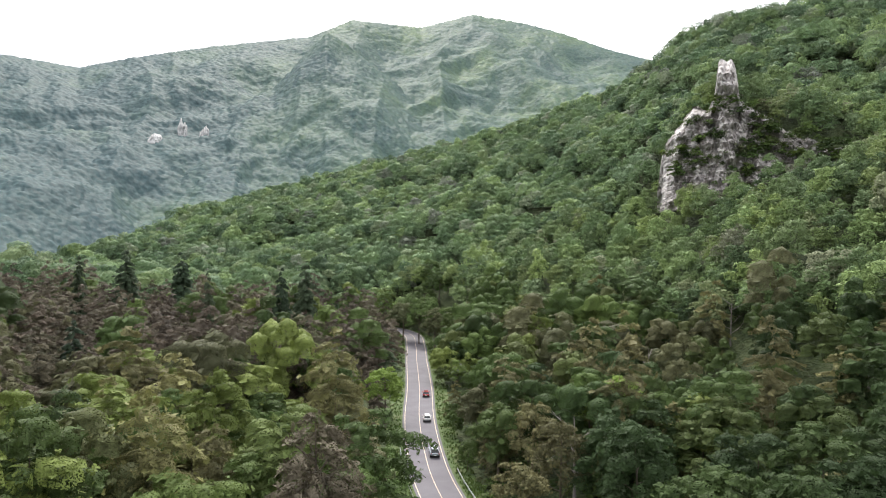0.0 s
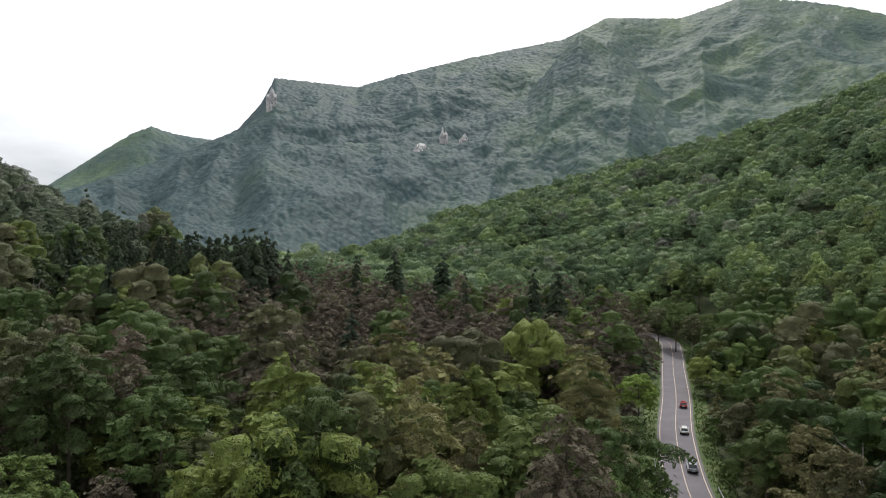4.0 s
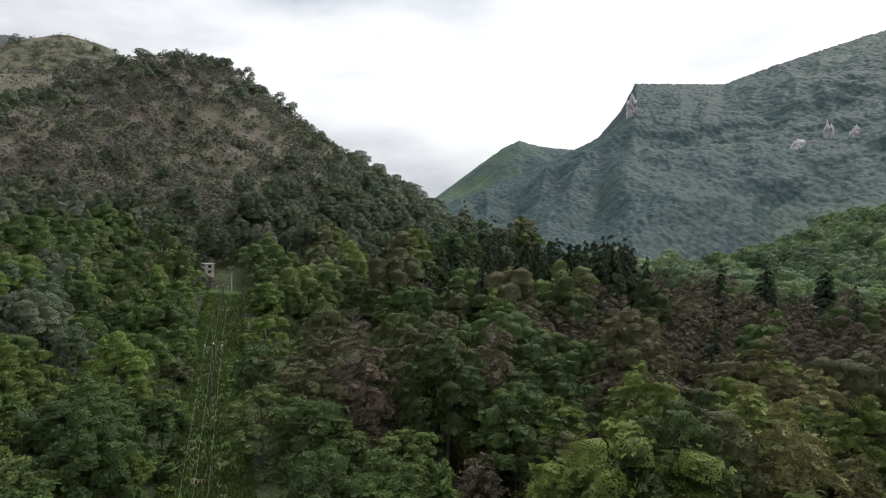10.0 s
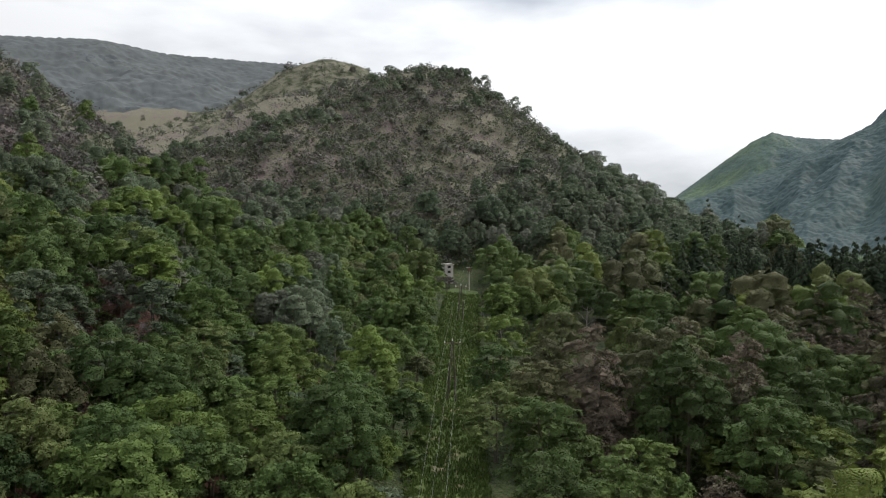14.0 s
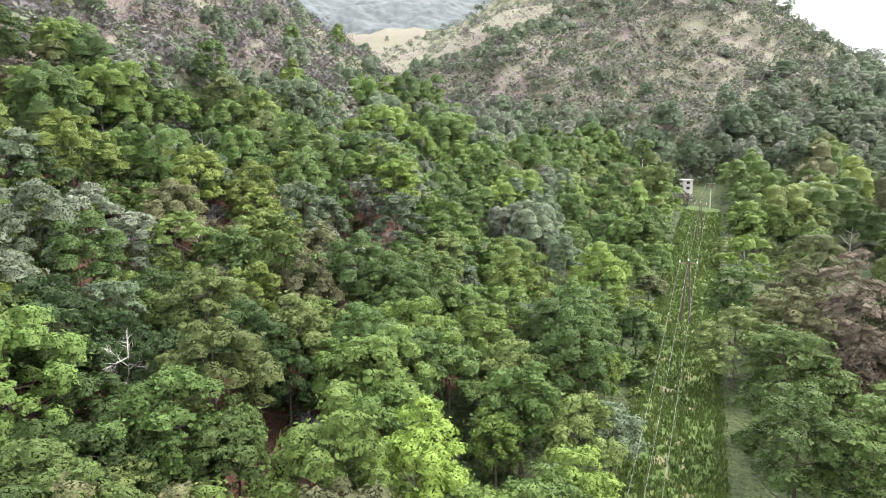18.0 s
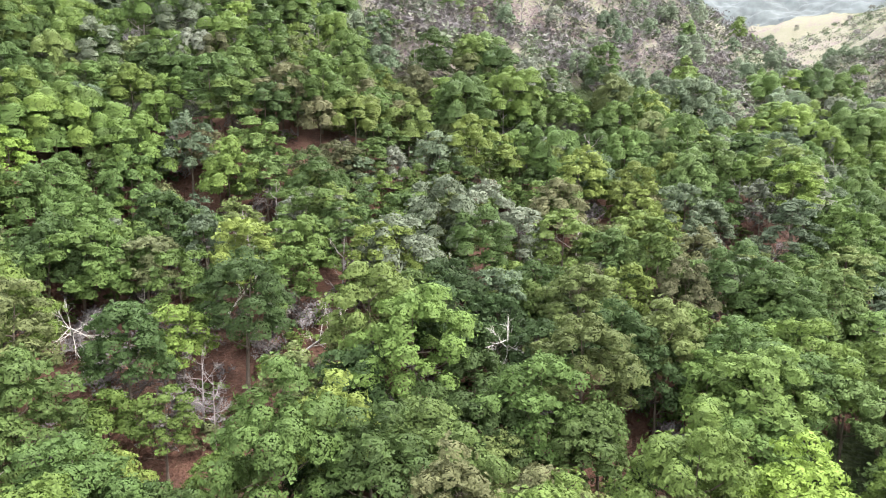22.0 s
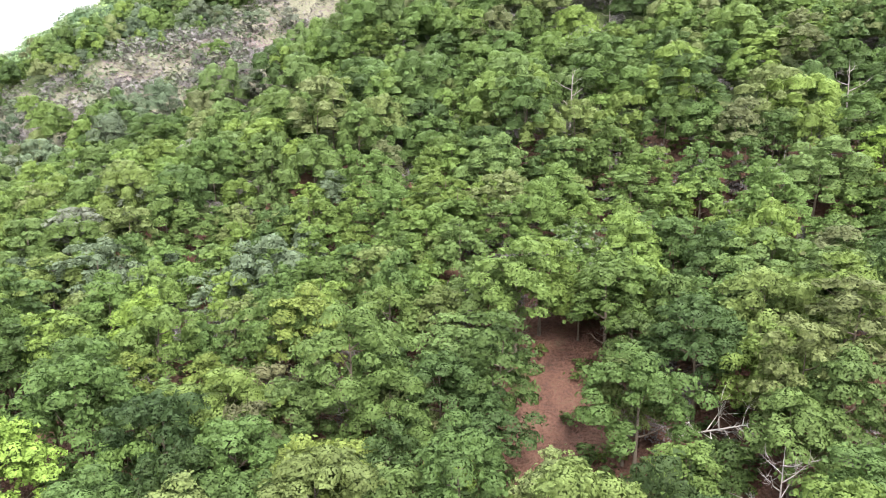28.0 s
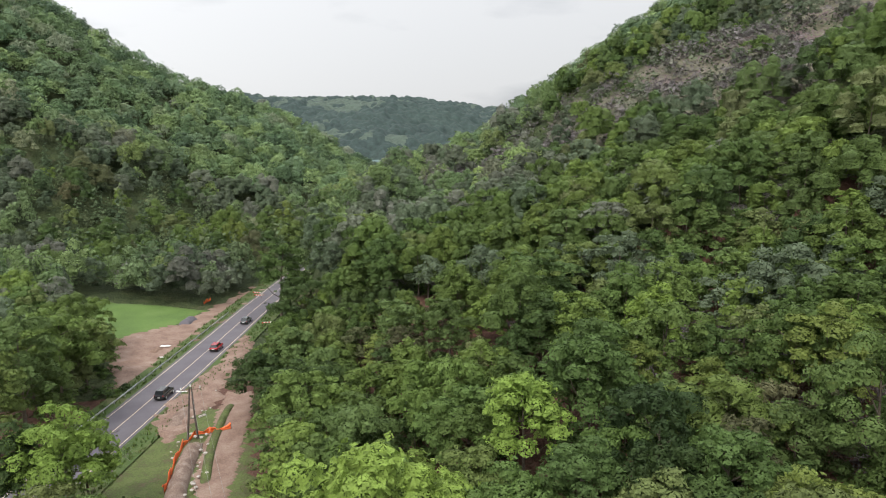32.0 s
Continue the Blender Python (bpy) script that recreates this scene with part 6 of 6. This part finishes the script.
def twin_pole(x0, y0, h, turn, label):
    """Two wooden poles leaning together, with a crossarm and three insulators."""
    t = thing("power_pole", pose(x0, y0, land_at(x0, y0), 0, 0, turn), label, "power pole", "poles of the power line")
    for s in (-1, 1):
        v, f = tube([(s * 0.75, 0, -0.4), (s * 0.4, 0, h * 0.5), (s * 0.14, 0, h)], [0.17, 0.15, 0.11], 8)
        part("pole", sheet("pole", v, f, M["polewood"]), None, t)
    v, f = tube([(-1.4, 0, h - 0.35), (0, 0, h - 0.3), (1.4, 0, h - 0.35)], [0.07, 0.07, 0.07], 4)
    part("crossarm", sheet("crossarm", v, f, M["rust"]), None, t)
    v, f = tube([(-0.55, 0, h * 0.42), (0.55, 0, h * 0.42)], [0.06, 0.06], 4)
    part("brace", sheet("brace", v, f, M["polewood"]), None, t)
    for dx, dz in ((-1.3, 0), (0, 0.35), (1.3, 0)):
        v, f = tube([(dx, 0, h - 0.3 + dz), (dx, 0, h - 0.16 + dz), (dx, 0, h - 0.1 + dz), (dx, 0, h + 0.06 + dz)], [0.05, 0.12, 0.07, 0.1], 7)
        part("insulator", sheet("insulator", v, f, M["porcelain"]), None, t, "white porcelain insulator")
    return t


P_SITE, P_RIDE, P_FAR, P_HUT = (91.6, -46.8), bearing(67.4, 117), bearing(66.75, 178), bearing(66.07, 219)
twin_pole(*P_SITE, 8.2, 64, "dark twin-legged wooden power pole on bare earth")
twin_pole(*P_RIDE, 10.3, 66, "dark twin-legged wooden power pole in a grass ride")
twin_pole(*P_FAR, 9.0, 66, "dark twin-legged wooden power pole in a grass ride")
t = thing("transformer_pole", pose(*P_HUT, land_at(*P_HUT), 0, 0, 66), "pale slender pole with a transformer box at its top", "power pole")
v, f = tube([(0, 0, -0.4), (0, 0, 4), (0, 0, 7.6)], [0.17, 0.15, 0.12], 8)
part("pole", sheet("pole", v, f, M["concrete"]), None, t)
bm = bmesh.new()
bmesh.ops.create_cube(bm, size=1)
bmesh.ops.scale(bm, vec=(0.95, 0.7, 1.3), verts=bm.verts)
bmesh.ops.bevel(bm, geom=bm.edges[:], offset=0.06, segments=2, affect="EDGES")
bmesh.ops.translate(bm, vec=(0, -0.35, 6.9), verts=bm.verts)
part("transformer", bm, M["rust"], t, "brownish transformer box")
v, f = tube([(-1.0, 0, 7.5), (1.0, 0, 7.5)], [0.06, 0.06], 4)
part("crossarm", sheet("crossarm", v, f, M["steel"]), None, t)


def wire(a, b, sag):
    pts = [Vector(a).lerp(Vector(b), s) - Vector((0, 0, 4 * sag * s * (1 - s))) for s in np.linspace(0, 1, 25)]
    v_, f_ = tube([tuple(p) for p in pts], [0.013] * 25, 4)
    return tagged(new("power_cable", sheet("power_cable", v_, f_, M["cable"])), "thin grey overhead power cable", "cable", "cables of the power line")


for (pa, ha), (pb, hb), sag in (((P_SITE, 8.2), (P_RIDE, 10.3), 5.0), ((P_RIDE, 10.3), (P_FAR, 9.0), 0.9), ((P_FAR, 9.0), (P_HUT, 7.6), 0.5)):
    A, B = pole_top(*pa, ha), pole_top(*pb, hb)
    n = Vector((-(B - A).y, (B - A).x, 0)).normalized()
    for o, up in ((-1.3, 0.05), (0, 0.4), (1.3, 0.05)):
        wire(A + n * o + Vector((0, 0, up - 0.05)), B + n * o + Vector((0, 0, up - 0.05)), sag)


# ---- the transformer tower ----
def box(w_, d_, h_, at, bevel=0.03):
    bm_ = bmesh.new()
    bmesh.ops.create_cube(bm_, size=1)
    bmesh.ops.scale(bm_, vec=(w_, d_, h_), verts=bm_.verts)
    if bevel:
        bmesh.ops.bevel(bm_, geom=bm_.edges[:], offset=bevel, segments=2, affect="EDGES")
    bmesh.ops.translate(bm_, vec=at, verts=bm_.verts)
    return bm_


hx, hy = bearing(67.9, 229)
hut = thing("transformer_tower", pose(hx, hy, land_at(hx, hy) + 0.1, 0, 0, 8), "small square concrete transformer tower at the wood's edge", "tower")
H_ = 6.2
part("wall", box(3.0, 0.25, H_, (0, -1.4, H_ / 2)), M["concrete"], hut)
part("wall", box(3.0, 0.25, H_, (0, 1.4, H_ / 2)), M["concrete"], hut)
part("wall", box(0.25, 2.55, H_, (-1.38, 0, H_ / 2)), M["concrete"], hut)
for z0, z1, y0, y1 in ((0, H_, -1.27, -0.6), (0, H_, 0.6, 1.27), (2.3, 3.4, -0.6, 0.6), (4.2, 5.0, -0.6, 0.6), (5.9, H_, -0.6, 0.6)):
    part("wall_panel", box(0.25, y1 - y0 - 0.004, z1 - z0 - 0.004, (1.38, (y0 + y1) / 2, (z0 + z1) / 2), 0.01), M["concrete"], hut)
part("roof", box(3.5, 3.5, 0.22, (0, 0, H_ + 0.11)), M["concrete"], hut, "flat concrete roof slab with eaves")
part("door", box(0.08, 1.18, 2.28, (1.32, 0, 1.15)), M["rust"], hut, "dark rusted metal door")
# dark panels fill the openings in place of the unlit inside
for z0, z1 in ((3.4, 4.2), (5.0, 5.9)):
    part("window", box(0.06, 1.18, z1 - z0 - 0.02, (1.3, 0, (z0 + z1) / 2)), M["dark"], hut, "dark panel standing for the unlit inside of an opening")
for dy in (-0.4, 0.0, 0.4):
    v, f = tube([(1.5, dy, 5.9), (1.85, dy, 5.95)], [0.09, 0.06], 6)
    part("insulator", sheet("insulator", v, f, M["porcelain"]), None, hut, "white porcelain insulator")


# ---- guard rails ----
def guard_rail(y_from, y_to, offset, label):
    cum = FINE[(FINE[:, 1] >= min(y_from, y_to)) & (FINE[:, 1] <= max(y_from, y_to))]
    side = along(cum, offset)
    zz = road_z(side[:, 1])
    t_ = thing("guard_rail", pose(side[0, 0], side[0, 1], zz[0]), label, "guard rail")
    org = np.array(t_.location)
    prof = [(0.0, 0.46), (0.06, 0.52), (0.0, 0.58), (0.0, 0.62), (0.06, 0.68), (0.0, 0.76)]
    rows_ = [np.column_stack([along(cum, offset + math.copysign(p, -offset)), zz + h]) for p, h in prof]
    rail = part("rail", sheet("rail", np.concatenate(rows_) - org, grid_faces(len(prof), len(cum)), M["steel"]), None, t_)
    so_ = rail.modifiers.new("thickness", "SOLIDIFY")
    so_.thickness = 0.012
    step = np.r_[0, np.cumsum(np.hypot(*np.diff(side, axis=0).T))]
    for s_ in np.arange(0.5, step[-1], 3.6):
        px_, py_ = np.interp(s_, step, side[:, 0]), np.interp(s_, step, side[:, 1])
        pz_ = float(road_z(py_))
        part("post", box(0.1, 0.1, 1.0, Vector((px_, py_, pz_ + 0.25)) - Vector(org) + Vector((0, 0, 0)), 0.01), M["steel"], t_)
    return t_


guard_rail(100, 150, 4.75, "grey steel guard rail beside the bend")
guard_rail(92, 124, -4.9, "grey steel guard rail on the outer verge")
guard_rail(-92, -28, -4.9, "long grey steel guard rail along the road")


# ---- cars ----
def car(kind, paint, label):
    """A car that faces +y: lofted body, glasshouse, wheels, lamps. kind: hatch or suv."""
    L, W_, H0, hood, roof = (4.1, 1.76, 0.30, 0.98, 1.48) if kind == "hatch" else (4.6, 1.86, 0.36, 1.10, 1.70)
    t_ = thing("car", pose(0, 0, -400), label, "car", "cars on the road")
    sections = [(-0.5, 0.80, 0.78, 0.52), (-0.47, 0.92, 0.9, 0.35), (-0.36, 0.98, 1.0, 0.3), (0.05, 1.0, 1.0, 0.3), (0.24, 0.99, 0.96, 0.3), (0.40, 0.95, 0.84, 0.3), (0.47, 0.9, 0.72, 0.36), (0.5, 0.78, 0.6, 0.48)]
    v_ = []
    for s_, wf, top_, bot in sections:
        hw, zt, zb = W_ / 2 * wf, H0 + (hood - H0) * top_, H0 * bot / 0.3
        v_ += [(-hw * 0.86, s_ * L, zb), (-hw, s_ * L, zb + 0.16), (-hw, s_ * L, zt - 0.2), (-hw * 0.88, s_ * L, zt), (hw * 0.88, s_ * L, zt), (hw, s_ * L, zt - 0.2), (hw, s_ * L, zb + 0.16), (hw * 0.86, s_ * L, zb)]
    bm_ = bmesh.new()
    vs_ = [bm_.verts.new(q) for q in v_]
    for i in range(len(sections) - 1):
        for j in range(8):
            bm_.faces.new((vs_[i * 8 + j], vs_[i * 8 + (j + 1) % 8], vs_[i * 8 + 8 + (j + 1) % 8], vs_[i * 8 + 8 + j]))
    bm_.faces.new(vs_[:8][::-1])
    bm_.faces.new(vs_[-8:])
    bmesh.ops.recalc_face_normals(bm_, faces=bm_.faces)
    bmesh.ops.bevel(bm_, geom=bm_.edges[:], offset=0.03, segments=1, affect="EDGES")
    body = part("body", bm_, paint, t_)
    back = -0.485 if kind == "suv" else -0.47
    ring0 = [(-0.82, back), (0.82, back), (0.84, 0.27), (-0.84, 0.27)]
    ring1 = [(-0.66, back + 0.06), (0.66, back + 0.06), (0.64, 0.10), (-0.64, 0.10)]
    for name_, z0_, z1_, grow, mat_ in (("windows", hood - 0.06, roof - 0.05, 1.0, CAR_GLASS), ("roof", roof - 0.06, roof, 1.03, paint)):
        b2 = bmesh.new()
        lo_ = ring0 if name_ == "windows" else ring1
        a_ = [b2.verts.new((q * W_ / 2 * grow, s_ * L, z0_)) for q, s_ in lo_]
        c_ = [b2.verts.new((q * W_ / 2 * (1.0 if name_ == "windows" else 0.95), s_ * L, z1_)) for q, s_ in ring1]
        for j in range(4):
            b2.faces.new((a_[j], a_[(j + 1) % 4], c_[(j + 1) % 4], c_[j]))
        b2.faces.new(c_)
        b2.faces.new(a_[::-1])
        bmesh.ops.bevel(b2, geom=b2.edges[:], offset=0.035, segments=2, affect="EDGES")
        part(name_, b2, mat_, t_, "dark tinted window glass" if name_ == "windows" else "")
    for sx_ in (-1, 1):
        for s_ in (-0.31, 0.32):
            r_ = 0.33 if kind == "hatch" else 0.37
            b3 = bmesh.new()
            bmesh.ops.create_cone(b3, cap_ends=True, segments=18, radius1=r_, radius2=r_, depth=0.22, matrix=Matrix.Translation((sx_ * (W_ / 2 - 0.09), s_ * L, r_)) @ Matrix.Rotation(radians(90), 4, "Y"))
            bmesh.ops.bevel(b3, geom=[e for e in b3.edges if e.calc_face_angle(0) > 1], offset=0.04, segments=2, affect="EDGES")
            wheel = part("wheel", b3, M["rubber"], t_)
            b4 = bmesh.new()
            bmesh.ops.create_cone(b4, cap_ends=True, segments=14, radius1=r_ * 0.62, radius2=r_ * 0.55, depth=0.03, matrix=Matrix.Translation((sx_ * (W_ / 2 + 0.03), s_ * L, r_)) @ Matrix.Rotation(radians(90 * sx_), 4, "Y"))
            part("rim", b4, M["chrome"], wheel)
        part("tail_lamp", box(0.26, 0.08, 0.22, (sx_ * (W_ / 2 - 0.24), -L / 2 + 0.06, hood - 0.22), 0.02), M["tail"], t_, "red tail lamp")
        part("headlamp", box(0.34, 0.1, 0.16, (sx_ * (W_ / 2 - 0.3), L / 2 - 0.12, hood * 0.66), 0.02), M["porcelain"], t_, "clear headlamp")
        part("mirror", box(0.18, 0.12, 0.14, (sx_ * (W_ / 2 + 0.08), 0.2 * L, hood + 0.02), 0.03), paint, t_)
    part("bumper", box(W_ * 0.92, 0.16, 0.24, (0, -L / 2 + 0.05, 0.46), 0.05), M["rubber"], t_)
    part("bumper", box(W_ * 0.86, 0.16, 0.22, (0, L / 2 - 0.1, 0.42), 0.05), M["rubber"], t_)
    part("number_plate", box(0.52, 0.03, 0.11, (0, -L / 2 - 0.035, 0.62), 0.005), M["whiteboard"], t_, "plain white number plate")
    return t_


def park(c, x0, y0, lane, south=False):
    """Sets a car on the road next to a place, in the lane at that offset."""
    i = int(np.argmin(np.hypot(FINE[:, 0] - x0, FINE[:, 1] - y0)))
    t2 = FINE[min(i + 1, len(FINE) - 1)] - FINE[i - 1]
    q = along(FINE, lane)[i]
    turn = math.degrees(math.atan2(-t2[0], t2[1])) + (180 if south else 0)
    c.matrix_world = pose(q[0], q[1], float(road_z(q[1])) + 0.055, 0, 0, turn)


RED, WHITE, SILVER, BLACK, GREY = car_paint("red_paint", (0.32, 0.012, 0.02)), car_paint("white_paint", (0.72, 0.72, 0.71)), car_paint("silver_paint", (0.34, 0.37, 0.41), 0.35), car_paint("black_paint", (0.012, 0.012, 0.014)), car_paint("graphite_paint", (0.06, 0.065, 0.07))
park(car("hatch", RED, "dark red hatchback driving along the road"), -3.4, 183.8, -1.7)
park(car("hatch", WHITE, "white hatchback driving along the road"), -2.3, 159.1, -1.7)
park(car("suv", SILVER, "silver-grey estate car driving along the road"), -0.7, 133.7, -1.7)
park(car("suv", BLACK, "black sport utility car on the road"), 112, -52, 1.7, True)
park(car("hatch", RED, "red hatchback on the road"), 129, -72, 1.6, True)
park(car("hatch", GREY, "dark grey hatchback on the road"), 142, -87, 1.6, True)


# ---- works barriers ----
def barrier(x0, y0, turn, label):
    t_ = thing("works_barrier", pose(x0, y0, land_at(x0, y0) + 0.32, 0, 0, turn), label, "barrier", "works barriers")
    for s_ in (-0.9, 0.9):
        part("leg", box(0.08, 0.5, 0.08, (s_, 0, 0.04), 0.01), M["rust"], t_)
        part("post", box(0.06, 0.06, 1.1, (s_, 0, 0.6), 0.01), M["rust"], t_)
    for k_ in range(6):
        part("stripe", box(0.36, 0.04, 0.26, (-0.9 + k_ * 0.36, 0.03, 0.95), 0.005), M["redboard" if k_ % 2 else "whiteboard"], t_)
    return t_


for x0, y0, turn in ((164, -104.5, 30), (161, -103, 30), (136, -89, 60)):
    barrier(x0, y0, turn, "red and white striped works barrier")
for x0, y0, w_, d_ in ((137.8, -65.4, 1.9, 1.0), (111.2, -55.2, 2.0, 0.35), (131.5, -61.5, 0.7, 0.4)):
    tagged(new("white_panel", part("tmp", box(w_, d_, 0.12, (0, 0, 0), 0.02), M["whiteboard"], None).data), "white plastic panel lying on the ground", "panel").matrix_world = pose(x0, y0, land_at(x0, y0) + 0.4, 4, 0, 40)
for o in [o for o in scene.objects if o.name.startswith("tmp")]:
    bpy.data.objects.remove(o)
